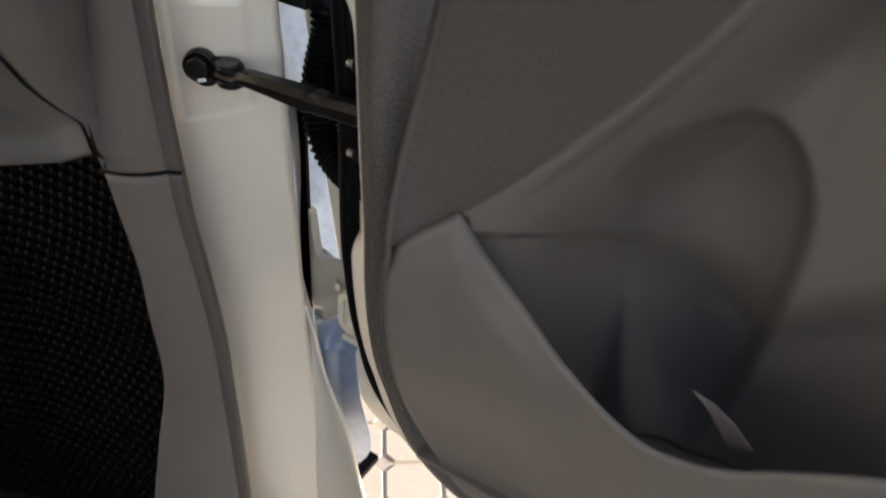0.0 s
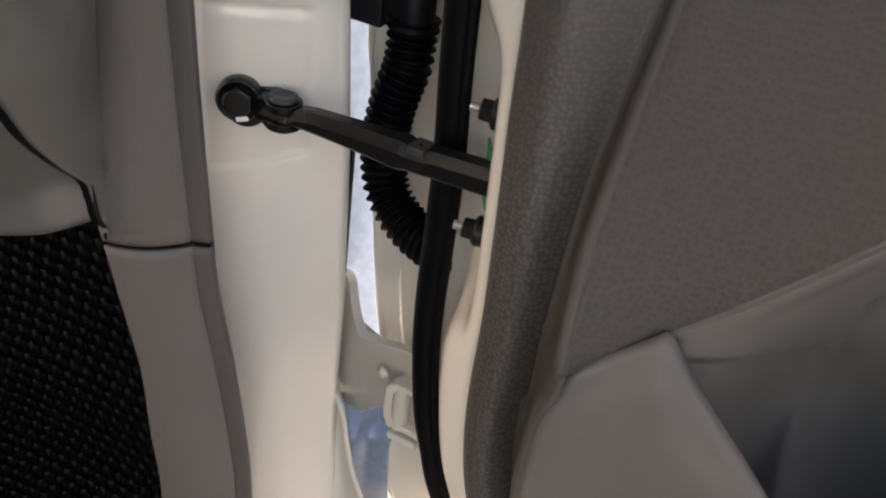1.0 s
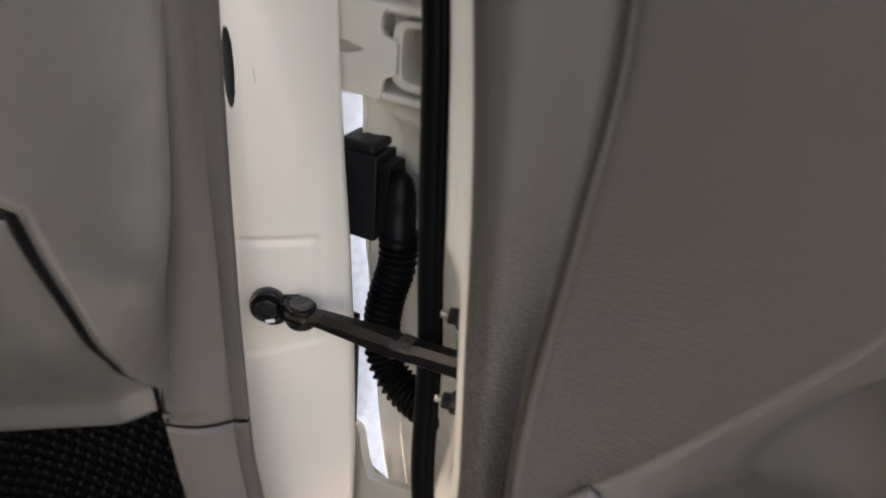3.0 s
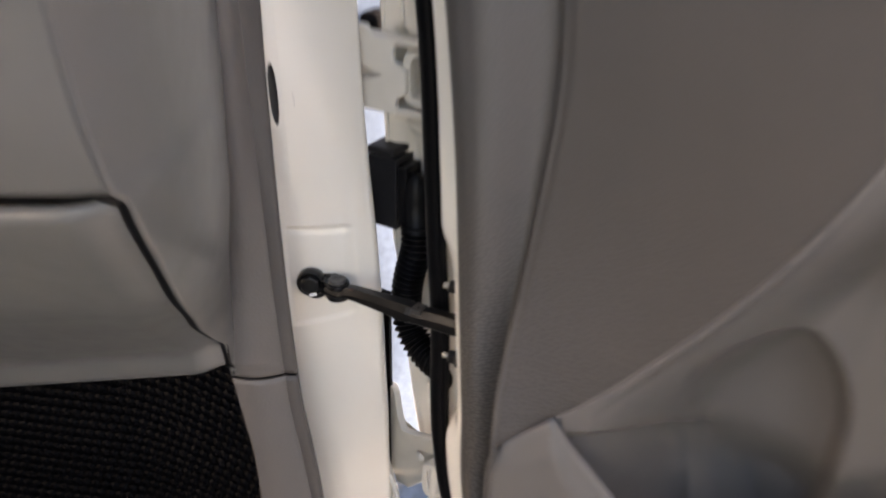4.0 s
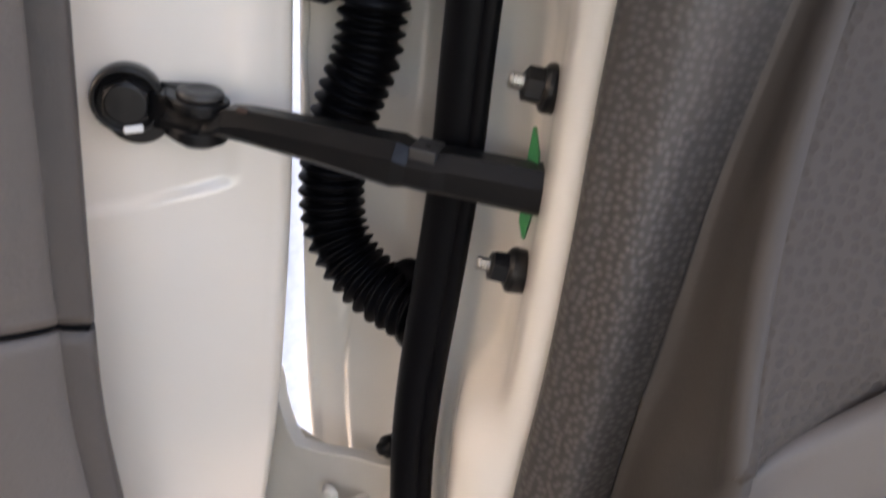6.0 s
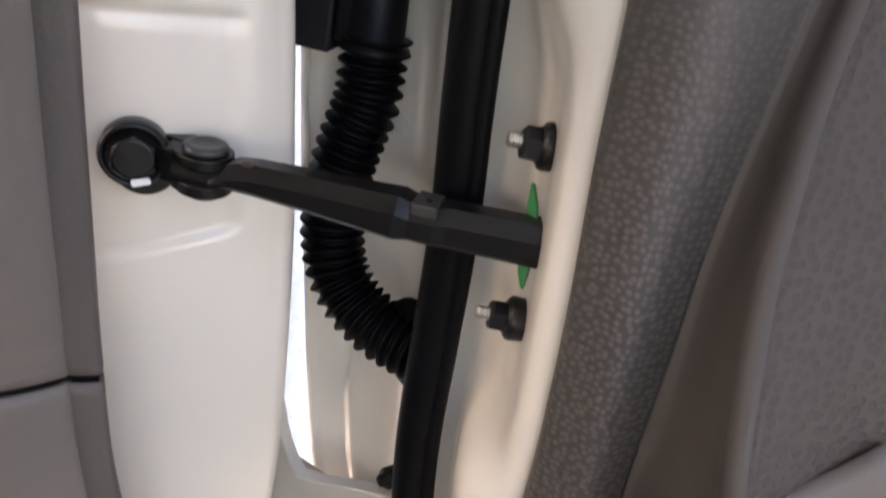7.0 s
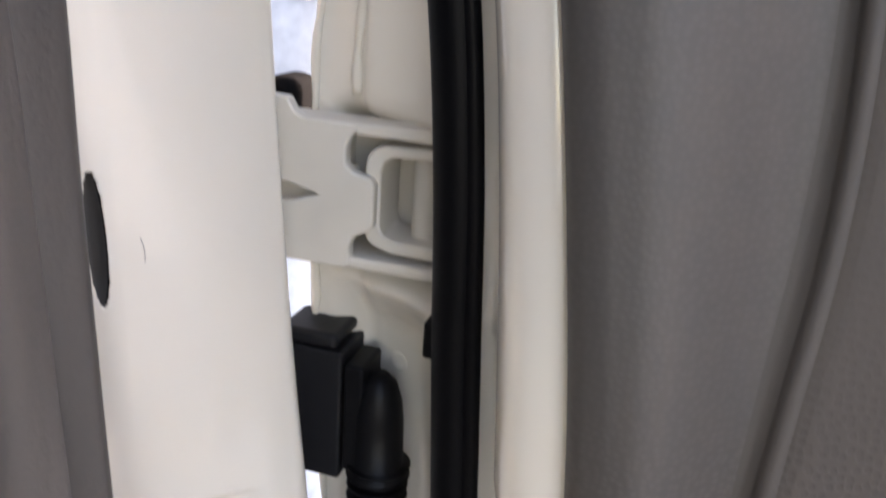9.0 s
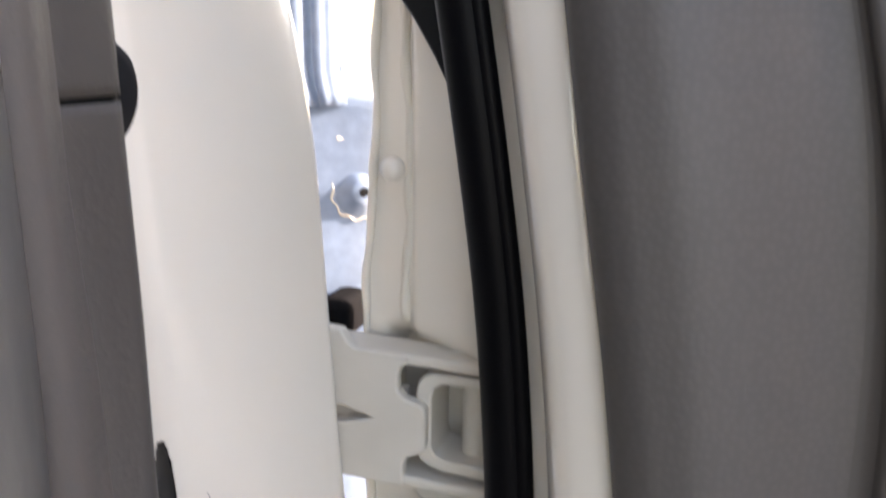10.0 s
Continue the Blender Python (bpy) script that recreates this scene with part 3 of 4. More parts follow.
def ledge_z(x):
    return key(x, [(0.2092, 0.6186), (0.2180, 0.6270), (0.2474, 0.6493), (0.2764, 0.6764), (0.3056, 0.7115), (0.3347, 0.7501), (0.3639, 0.7959), (0.3928, 0.8545), (0.4119, 0.90), (0.4235, 0.936), (0.431, 0.99), (0.44, 1.05), (0.8, 1.16)])


def ledge_y(x):
    return key(x, [(0.2092, -0.0697), (0.2180, -0.0660), (0.2474, -0.0479), (0.2764, -0.0385), (0.3056, -0.0311), (0.3347, -0.0254), (0.3639, -0.0205), (0.3928, -0.0141), (0.4119, -0.0086), (0.4235, -0.0041), (0.5, 0.0), (0.8, 0.0)])


def lower_y(x, z):
    top, lip = ledge_z(x), key(x, LIPZ)
    d = top - z
    y = ledge_y(x) + 0.0012 - 0.0026 * sstep(0.0, 0.0035, d) + 0.006 * sstep(0.002, 0.008, d) * sstep(0.258, 0.25, x)
    # falls away below the ledge
    y += 0.064 * sstep(-0.02, 0.13, d) * sstep(0.25, 0.33, x) * sstep(0.88, 0.75, z) * sstep(0.002, 0.02, d)
    arch = key(x, [(0.2, 0.60), (0.2511, 0.632), (0.2633, 0.640), (0.2846, 0.639), (0.3025, 0.628), (0.3198, 0.617), (0.345, 0.60), (0.8, 0.56)])
    y += 0.010 * sstep(arch + 0.004, arch - 0.012, z) * sstep(0.25, 0.265, x) * sstep(0.350, 0.320, x)
    y += 0.030 * sstep(lip + 0.06, lip - 0.02, z) * sstep(0.27, 0.33, x)
    # soft hollow along the edge of the armrest pull
    tt = min(1.0, max(0.0, ((x - 0.430) * 0.070 - (z - 0.860) * 0.10) / (0.070 ** 2 + 0.10 ** 2)))
    y += 0.014 * math.exp(-((x - 0.430 - 0.070 * tt) ** 2 + (z - 0.860 + 0.10 * tt) ** 2) / 0.020 ** 2)
    # bottle niche
    nx, nz = (x - 0.374 - 0.06 * (0.64 - z)) / 0.057, (z - 0.64) / (0.093 if z > 0.64 else 0.25)
    q = nx * nx + nz * nz
    if q < 1:
        y += 0.046 * (1 - q) ** 0.8 * sstep(0, 0.45, 1 - q)
    return min(y, 0.112)


rows = []
for j in range(240):
    x = 0.236 + 0.575 * (j / 239) ** 1.15
    top = ledge_z(x)
    bot = min(key(x, [(0.21, 0.606), (0.216, 0.612), (0.224, 0.614), (0.24, 0.60), (0.255, 0.56), (0.3, 0.45), (0.345, 0.42), (0.9, 0.42)]), top - 0.007)
    mid = min(top - 0.004, 0.80)
    zs = [bot + (mid - bot) * k / 240 for k in range(240)] + [mid + (top - mid) * k / 60 for k in range(61)]
    rows.append([Vector((x, lower_y(x, z), z)) for z in zs])
sheet("lower_panel", rows, TRIM_LOWER, car_door, "dark grey lower door panel with bottle niche", 0.002, 1)

rows = []
for j in range(150):
    s = j / 149
    x = 0.2135 + 0.59 * s ** 1.15
    top = min(key(x, LIPZ), ledge_z(x) + 0.0006)
    row = []
    for k in range(70):
        t = k / 69
        z = 0.338 + (top - 0.338) * t
        xc = wall_top(z)[0] if z < 0.6 else min(wall_top(z)[0], key(z, POCKET_X) + 0.004)
        xx = xc + (x - 0.2135) * (0.8035 - xc) / 0.59
        inner = xx - xc
        y = pocket_y(max(xx, x), z) - 0.003 * math.sin(math.pi * t)
        # the front leans back to its lip; soft left edge and rolled lip
        y -= 0.007 * sstep(0.0, 0.030, top - z) * sstep(0.36, 0.30, x) * sstep(0.0, 0.030, inner) * sstep(0.45, 0.54, z)
        y += 0.0065 * sstep(0.009, 0.0, inner) ** 2
        y += 0.003 * sstep(0.98, 1.0, t) ** 2
        row.append(Vector((xx, y, z)))
    rows.append(row)
sheet("pocket_front", rows, TRIM_LOWER, car_door, "dark grey door pocket front", 0.004, 1)
bm = bmesh.new()
box(bm, (0.23, -0.038, 0.405), (0.80, 0.115, 0.409))
part("pocket_floor", bm, TRIM_LOWER, car_door, "dark grey floor of the door pocket")

# pale armrest pull
rows = []
for j in range(50):
    t = j / 49
    x = 0.4355 + 0.26 * t * t
    hi, lo = key(x, [(0.4355, 0.849), (0.4395, 0.866), (0.4506, 0.889), (0.465, 0.9085), (0.54, 0.945), (0.72, 0.97)]), key(x, [(0.4355, 0.845), (0.4400, 0.834), (0.4511, 0.8215), (0.4992, 0.774), (0.56, 0.735), (0.72, 0.69)])
    row = []
    for k in range(36):
        s = k / 35
        edge = 1 - abs(2 * s - 1) ** 5
        dish = math.exp(-(((x - 0.475) / 0.022) ** 2 + (((lo + (hi - lo) * s) - 0.838) / 0.018) ** 2))
        row.append(Vector((x, -0.010 - 0.022 * edge * sstep(0.0, 0.3, t) + 0.008 * dish, lo + (hi - lo) * s)))
    rows.append(row)
sheet("armrest_pull", rows, BEIGE, car_door, "pale beige plastic armrest pull", 0.030, 1)

bm = bmesh.new()
extrude_outline(bm, [(0.3998, 0.0, 0.557), (0.4151, 0.0, 0.5532), (0.4297, 0.0, 0.545), (0.4442, 0.0, 0.5315), (0.4306, 0.0, 0.5241), (0.4216, 0.0, 0.5367), (0.4112, 0.0, 0.548)], (0.0, 0.003, 0.0))
part("pocket_rib", bm, TRIM_PLAIN, car_door, "small curved rib inside the pocket", bevel=0.001)

# outer skin closing the door's far side, raised unseen to block sun from the dash
bm = bmesh.new()
box(bm, (0.16, 0.116, 0.37), (1.05, 0.121, 1.36))
part("outer_skin", bm, PAINT, car_door, bevel=0.002)

# clip head, sealer seam and mirror base on the upper end face
bm = bmesh.new()
r = bmesh.ops.create_uvsphere(bm, u_segments=18, v_segments=12, radius=0.0050)
bmesh.ops.translate(bm, vec=(0.0400, 0.0690, 0.9334), verts=r["verts"])
part("clip_head", bm, PAINT, car_door, "round painted clip head", smooth=True)
for f0, r, low in ((0.055, 0.0017, 0.60), (0.31, 0.0020, 0.866)):
    line = [face_point(p, nrm, f0) + Vector((0, -0.0004, 0)) for p, nrm in FR if 1.1 > p.z > low]
    for i, q in enumerate(line):
        q += Vector((0.0006 * math.sin(i * 0.7) + 0.0008 * math.sin(i * 0.23), 0, 0))
    v, f = tube(line, lambda t: r * (1 + 0.25 * math.sin(t * 60)), 8)
    mesh_part("sealer_seam", v, f, CAULK, car_door, "painted sealer bead")
# pressed dimples in the end face
for dx, dz in ((0.46, 0.722), (0.50, 0.703), (0.55, 0.684), (0.56, 0.655), (0.52, 0.742)):
    near = min(FR, key=lambda q: abs(q[0].z - dz))
    at = face_point(near[0], near[1], dx)
    bm = bmesh.new()
    lathe(bm, at + Vector((0, 0.001, 0)), (-0.25, -1, 0), [(0, 0.0058), (0.0012, 0.0052), (0.0017, 0.0040), (0.0012, 0.0026), (0.0009, 0.001)], 20)
    part("spot_weld", bm, PAINT, car_door, "painted spot weld dimple", smooth=True)
bm = bmesh.new()
extrude_outline(bm, [(0.046, 0.056, 1.0), (0.055, 0.052, 0.990), (0.064, 0.048, 0.978), (0.07, 0.046, 0.968), (0.085, 0.03, 1.0), (0.08, 0.03, 1.1), (0.03, 0.05, 1.1)], (0.0, 0.012, 0.0))
part("mirror_base_seal", bm, RUBBER, car_door, "black rubber at the mirror base", bevel=0.002)
bm = bmesh.new()
box(bm, (0.0872, 0.044, 0.771), (0.096, 0.058, 0.787))
part("seal_clip", bm, BLACK, car_door, "black plastic seal clip", bevel=0.0015)

# fixing nuts on the end face
def nut(at):
    ax = Vector((-0.955, -0.28, 0.06)).normalized()
    a = Vector(at)
    bm = bmesh.new()
    lathe(bm, at, ax, [(-0.008, 0.0074), (0.0003, 0.0082), (0.0014, 0.0078), (0.0026, 0.0062)], 28)
    cyl(bm, a + ax * 0.002, a + ax * 0.0078, 0.0060, 0.0058, seg=6)
    cyl(bm, a + ax * 0.0078, a + ax * 0.0086, 0.0058, 0.0042, seg=6)
    part("nut", bm, ECOAT, car_door, "black flanged hex nut")
    bm = bmesh.new()
    prof = []
    for k in range(5):
        prof += [(0.0078 + k * 0.0010, 0.0022), (0.0083 + k * 0.0010, 0.0027)]
    lathe(bm, at, ax, prof + [(0.0132, 0.0020)], 16)
    part("stud", bm, STEEL, car_door, "bright threaded stud")


nut((0.1430, 0.0090, 0.6898))
nut((0.1464, 0.0045, 0.6262))

# green sheet round the strap slot
bm = bmesh.new()
extrude_outline(bm, [(0.1412, 0.0075, 0.6768), (0.1420, 0.0060, 0.6772), (0.1449, 0.0060, 0.6695), (0.1474, 0.0042, 0.659), (0.1478, 0.0045, 0.6476), (0.1472, 0.0060, 0.6377), (0.1462, 0.0070, 0.6380), (0.1440, 0.0075, 0.6434), (0.1425, 0.0090, 0.655), (0.1415, 0.0090, 0.668)], (0.0004, 0.0015, 0))
part("gasket", bm, GREEN, car_door, "green plastic gasket around the strap slot")

# ---- check strap ----
check_strap = thing("door_check_strap", (0.0, 0.004, 0.65), "black steel door check strap bolted to the pillar", "door check")
b0 = Vector((0.0019, -0.0050, 0.6533))
bolt_n = Vector((0.5, -0.86, 0.06)).normalized()
bm = bmesh.new()
lathe(bm, b0 + bolt_n * -0.012, bolt_n, [(0, 0.0120), (0.0125, 0.0124), (0.0142, 0.0118), (0.0148, 0.0108), (0.0138, 0.0102), (0.0132, 0.009)], 40)
bolt = part("bolt", bm, ECOAT, check_strap, "black flanged bolt in a round plate", smooth=True)
bm = bmesh.new()
cyl(bm, b0 - bolt_n * 0.001, b0 + bolt_n * 0.0052, 0.0086, 0.0084, seg=6)
cyl(bm, b0 + bolt_n * 0.0052, b0 + bolt_n * 0.006, 0.0078, 0.0068, seg=24)
part("bolt_head", bm, ECOAT, bolt, "dull black hex bolt head", bevel=0.0005)
bm = bmesh.new()
box(bm, (-0.0034, -0.0014, -0.0012), (0.0034, 0.0014, 0.0007), Matrix.Translation(b0 + bolt_n * 0.0046 + Vector((0.0030, 0, -0.0085))) @ bolt_n.to_track_quat("Z", "Y").to_matrix().to_4x4() @ Matrix.Rotation(radians(12), 4, "Z"))
part("paint_mark", bm, WHITE_MARK, bolt, "white paint mark", bevel=0.0009)
# forked bracket: a foot on the pad and two rounded eyes with the arm's end between them
bm = bmesh.new()
eye = Vector((0.0255, 0.0030, 0))
for z0, z1 in ((0.6434, 0.6481), (0.6540, 0.6584)):
    ring = []
    for k in range(25):
        a = radians(-125 + 250 * k / 24)
        ring.append(Vector((eye.x + 0.0102 * math.cos(a), eye.y + 0.0102 * math.sin(a), z0)))
    ring += [Vector((0.014, 0.012, z0)), Vector((0.008, 0.012, z0)), Vector((0.0115, 0.003, z0)), Vector((0.0155, -0.003, z0))]
    extrude_outline(bm, ring, (0, 0, z1 - z0))
box(bm, (0.004, 0.005, 0.6430), (0.018, 0.013, 0.6590))
lathe(bm, b0 + Vector((0.003, 0.002, -0.0045)) - bolt_n * 0.008, bolt_n, [(0, 0.0118), (0.007, 0.0118), (0.008, 0.0108)], 32)
box(bm, (0.009, -0.003, 0.6448), (0.022, 0.009, 0.6578))
part("bracket", bm, ECOAT, check_strap, "black forked bracket", bevel=0.0012)
bm = bmesh.new()
lathe(bm, eye + Vector((0, 0, 0.6376)), (0.0, 0.0, 1), [(0.0036, 0.0062), (0.005, 0.0078), (0.0058, 0.0078), (0.006, 0.0060), (0.0206, 0.0060), (0.0208, 0.0072), (0.0212, 0.0082), (0.0228, 0.0082), (0.0236, 0.0074), (0.0238, 0.0055), (0.0232, 0.0045), (0.0232, 0.001)], 32)
part("pivot_rivet", bm, WORN, check_strap, "worn dark grey pivot rivet", smooth=True)
bm = bmesh.new()
lathe(bm, (0.0441, -0.0015, 0.6594), (0.05, -0.05, 1), [(0, 0.0022), (0.0006, 0.002), (0.0009, 0.001)], 10)
part("rust_spot", bm, RUST, check_strap, "brown rust spot", smooth=True)
# arm: sections along its length (x, top, bottom, half width)
ARM = [(0.016, 0.6536, 0.6486, 0.0085), (0.031, 0.6538, 0.6486, 0.0085), (0.037, 0.6580, 0.6480, 0.0062), (0.045, 0.6596, 0.6480, 0.0056), (0.065, 0.6610, 0.6478, 0.0062), (0.085, 0.6622, 0.6474, 0.007), (0.0995, 0.6632, 0.6472, 0.0080), (0.1045, 0.6622, 0.6484, 0.0072), (0.1135, 0.6626, 0.6486, 0.0072), (0.118, 0.6636, 0.6490, 0.0066), (0.16, 0.6668, 0.6512, 0.0066)]


def arm_y(x):
    return 0.0022 + 0.012 * (x - 0.03)


secs = []
for x, hi, lo, wy in ARM:
    y = arm_y(x)
    secs.append([Vector((x, y - wy, lo + 0.002)), Vector((x, y - wy, hi - 0.0055)), Vector((x, y - wy * 0.55, hi)), Vector((x, y + wy * 0.7, hi)), Vector((x, y + wy, hi - 0.003)), Vector((x, y + wy, lo + 0.002)), Vector((x, y + wy * 0.7, lo)), Vector((x, y - wy * 0.7, lo))])
verts = [v for s in secs for v in s]
fcs = grid_faces(len(secs), 8, True) + [tuple(range(8))[::-1], tuple(range(8 * (len(secs) - 1), 8 * len(secs)))]
mesh_part("arm", verts, fcs, ECOAT, check_strap, "worn black steel strap arm", False, bevel=0.0007)
bm = bmesh.new()
box(bm, (0.1045, arm_y(0.109) - 0.0066, 0.6590), (0.1138, arm_y(0.109) + 0.0060, 0.6634))
part("crimp_band", bm, WORN, check_strap, "worn grey crimp on the arm", bevel=0.0008)
bm = bmesh.new()
cyl(bm, (0.1096, 0.0014, 0.6628), (0.1096, 0.0014, 0.6637), 0.0010, seg=12)
part("dimple", bm, BLACK, check_strap)

# ---- wiring boot ----
wiring = thing("wiring_boot", (0.05, 0.07, 0.69), "black corrugated rubber wiring boot between pillar and door", "wiring boot")
cl = spline([(0.0607, 0.0745, 0.695), (0.0607, 0.074, 0.684), (0.0610, 0.072, 0.668), (0.0577, 0.070, 0.652), (0.0553, 0.068, 0.6375), (0.0545, 0.066, 0.620), (0.0558, 0.0645, 0.605), (0.0612, 0.062, 0.589), (0.0715, 0.0585, 0.578), (0.085, 0.0545, 0.5715), (0.096, 0.0515, 0.5695), (0.112, 0.047, 0.5685)], 420)
N = 30
v, f = tube(cl, lambda t: (0.0132 + 0.0016 * math.cos(2 * math.pi * t * N)) * (1.0 if t > 0.035 else 1.04), 28)
mesh_part("corrugated_hose", v, f, RUBBER, wiring, "black corrugated rubber hose")
bm = bmesh.new()
lathe(bm, (0.0604, 0.0742, 0.6885), (-0.03, 0.02, 1), [(0, 0.012), (0.0006, 0.0146), (0.0025, 0.0148), (0.0035, 0.0122), (0.030, 0.0118), (0.040, 0.0108), (0.049, 0.0082), (0.0535, 0.004)], 32)
part("elbow", bm, BLACK, wiring, "black plastic elbow", smooth=True)
bm = bmesh.new()
box(bm, (0.0448, 0.0660, 0.6915), (0.0545, 0.090, 0.7475))
part("collar", bm, BLACK, wiring, "black plastic collar", bevel=0.002)
bm = bmesh.new()
box(bm, (0.012, 0.0670, 0.6850), (0.0431, 0.098, 0.7520))
part("connector", bm, CHARCOAL, wiring, "charcoal plastic connector block", bevel=0.0015)
bm = bmesh.new()
box(bm, (0.012, 0.0665, 0.7530), (0.0408, 0.094, 0.7605))
part("connector_cap", bm, CHARCOAL, wiring, "charcoal plastic cap", bevel=0.003)
bm = bmesh.new()
lathe(bm, (0.1045, 0.050, 0.569), (-0.6, -0.78, 0), [(-0.006, 0.02), (-0.002, 0.0225), (0.001, 0.022), (0.003, 0.018)], 28)
part("door_grommet", bm, RUBBER, wiring, smooth=True)


# ---- hinges ----
def flat_plate(name, outline, y, depth, parent, label="", bevel=0.0016):
    bm = bmesh.new()
    extrude_outline(bm, [(x, y, z) for x, z in outline], (0, depth, 0))
    return part(name, bm, PAINT_MATT, parent, label, bevel=bevel)


def upper_hinge():
    h = flat_plate("upper_hinge", [(-0.01, 0.796), (0.046, 0.796), (0.048, 0.7975), (0.048, 0.8065), (0.0495, 0.8105), (0.0555, 0.8135), (0.058, 0.816), (0.058, 0.834), (0.0555, 0.8365), (0.0485, 0.838), (0.0455, 0.841), (0.0455, 0.848), (0.047, 0.852), (0.05, 0.8545), (0.05, 0.8575), (0.026, 0.8578), (0.0225, 0.860), (0.0195, 0.865), (-0.01, 0.866), (-0.01, 0.831), (0.020, 0.8298), (0.033, 0.8265), (0.020, 0.8222), (-0.01, 0.821)], 0.0605, 0.006, car, "cream-white painted steel upper hinge")
    bm = bmesh.new()
    box(bm, (0.0, 0.074, 0.815), (0.045, 0.077, 0.837))
    part("web", bm, PAINT_MATT, h, bevel=0.0005)
    bm = bmesh.new()
    box(bm, (0.0, 0.0615, 0.8528), (0.125, 0.079, 0.8580))
    part("top_arm", bm, PAINT_MATT, h, bevel=0.0018)
    bm = bmesh.new()
    box(bm, (0.0, 0.0615, 0.7960), (0.125, 0.094, 0.8012))
    part("bottom_arm", bm, PAINT_MATT, h, bevel=0.0018)
    bm = bmesh.new()
    leaf = [(0.125, 0.852), (0.060, 0.8495), (0.0555, 0.8478), (0.0528, 0.8445), (0.052, 0.840), (0.052, 0.8135), (0.0535, 0.8085), (0.057, 0.806), (0.064, 0.804), (0.125, 0.8028), (0.125, 0.8085), (0.065, 0.8098), (0.0605, 0.8115), (0.059, 0.815), (0.059, 0.838), (0.0602, 0.8425), (0.0635, 0.8447), (0.125, 0.8465)]
    extrude_outline(bm, [(x, 0.0655, z) for x, z in leaf], (0, 0.024, 0))
    part("door_leaf", bm, PAINT_MATT, h, bevel=0.0012)
    bm = bmesh.new()
    cyl(bm, (0.0746, 0.0795, 0.797), (0.0746, 0.0795, 0.858), 0.0058, seg=28)
    part("hinge_pin", bm, PAINT_MATT, h, bevel=0.0008)
    bm = bmesh.new()
    lathe(bm, (0.0712, 0.0800, 0.8565), (0, 0, 1), [(0, 0.0105), (0.0022, 0.0102), (0.003, 0.009)], 28)
    part("pin_head", bm, PAINT_MATT, h, smooth=True)
    return h


def lower_hinge():
    # the plate leans back towards the pillar, up to a rounded horn
    outline = [(0.006, 0.36), (0.03, 0.362), (0.045, 0.372), (0.0637, 0.3817), (0.0805, 0.3988), (0.115, 0.402), (0.115, 0.466), (0.0875, 0.4632), (0.069, 0.4592), (0.057, 0.459), (0.0495, 0.460), (0.043, 0.4635), (0.0375, 0.470), (0.0345, 0.477), (0.0315, 0.4805), (0.026, 0.4805), (0.020, 0.477), (0.012, 0.470), (0.006, 0.46)]
    bm = bmesh.new()
    extrude_outline(bm, [(x, 0.0535 + 0.9 * max(0.0, 0.056 - x), z + 0.007) for x, z in outline], (0.002, 0.008, 0))
    h = part("lower_hinge", bm, PAINT_MATT, car, "cream-white painted lower hinge with a rounded horn", bevel=0.0012)
    bm = bmesh.new()
    lathe(bm, (0.0787, 0.0537, 0.4412), (-0.25, -1, 0), [(0, 0.0052), (0.0008, 0.005), (0.0012, 0.0036), (0.0022, 0.0034), (0.0026, 0.0024)], 20)
    part("hinge_bolt", bm, PAINT_MATT, h, "painted hinge bolt", smooth=True)
    bm = bmesh.new()
    box(bm, (0.093, 0.0420, 0.391), (0.118, 0.057, 0.398))
    part("lower_arm", bm, PAINT_MATT, h, bevel=0.0015)
    bm = bmesh.new()
    leaf = [(0.125, 0.4480), (0.088, 0.4465), (0.0825, 0.4440), (0.0795, 0.4395), (0.0792, 0.4200), (0.0805, 0.4080), (0.084, 0.4020), (0.125, 0.4000), (0.125, 0.4060), (0.088, 0.4080), (0.0862, 0.4130), (0.0860, 0.4340), (0.0885, 0.4395), (0.093, 0.4415), (0.125, 0.4425)]
    extrude_outline(bm, [(x + 0.007, 0.0440, z) for x, z in leaf], (0, 0.010, 0))
    part("door_leaf", bm, PAINT_MATT, h, "painted knuckle of the door leaf", bevel=0.0016)
    bm = bmesh.new()
    cyl(bm, (0.0985, 0.0500, 0.400), (0.0985, 0.0500, 0.447), 0.0062, seg=28)
    part("hinge_pin", bm, PAINT_MATT, h, bevel=0.0008)
    bm = bmesh.new()
    lathe(bm, (0.1032, 0.0560, 0.4815), (-0.6, -0.8, 0.05), [(-0.02, 0.0052), (0, 0.0058), (0.0010, 0.0052), (0.0014, 0.0036), (0.004, 0.0032), (0.0046, 0.0022)], 18)
    part("leaf_bolt", bm, BLACK, h, "black hinge bolt", smooth=True)
    return h


upper_hinge()
lower_hinge()


# ---- interior trim on the pillar ----
pillar_trim = thing("pillar_trim", (0.0, -0.05, 0.6), "dark grey plastic pillar trim beside the dashboard", "pillar trim")
U2, F2 = Vector((0.92, 0.39, 0)), Vector((-0.39, 0.92, 0))
O = Vector((-0.025, -0.092, 0))


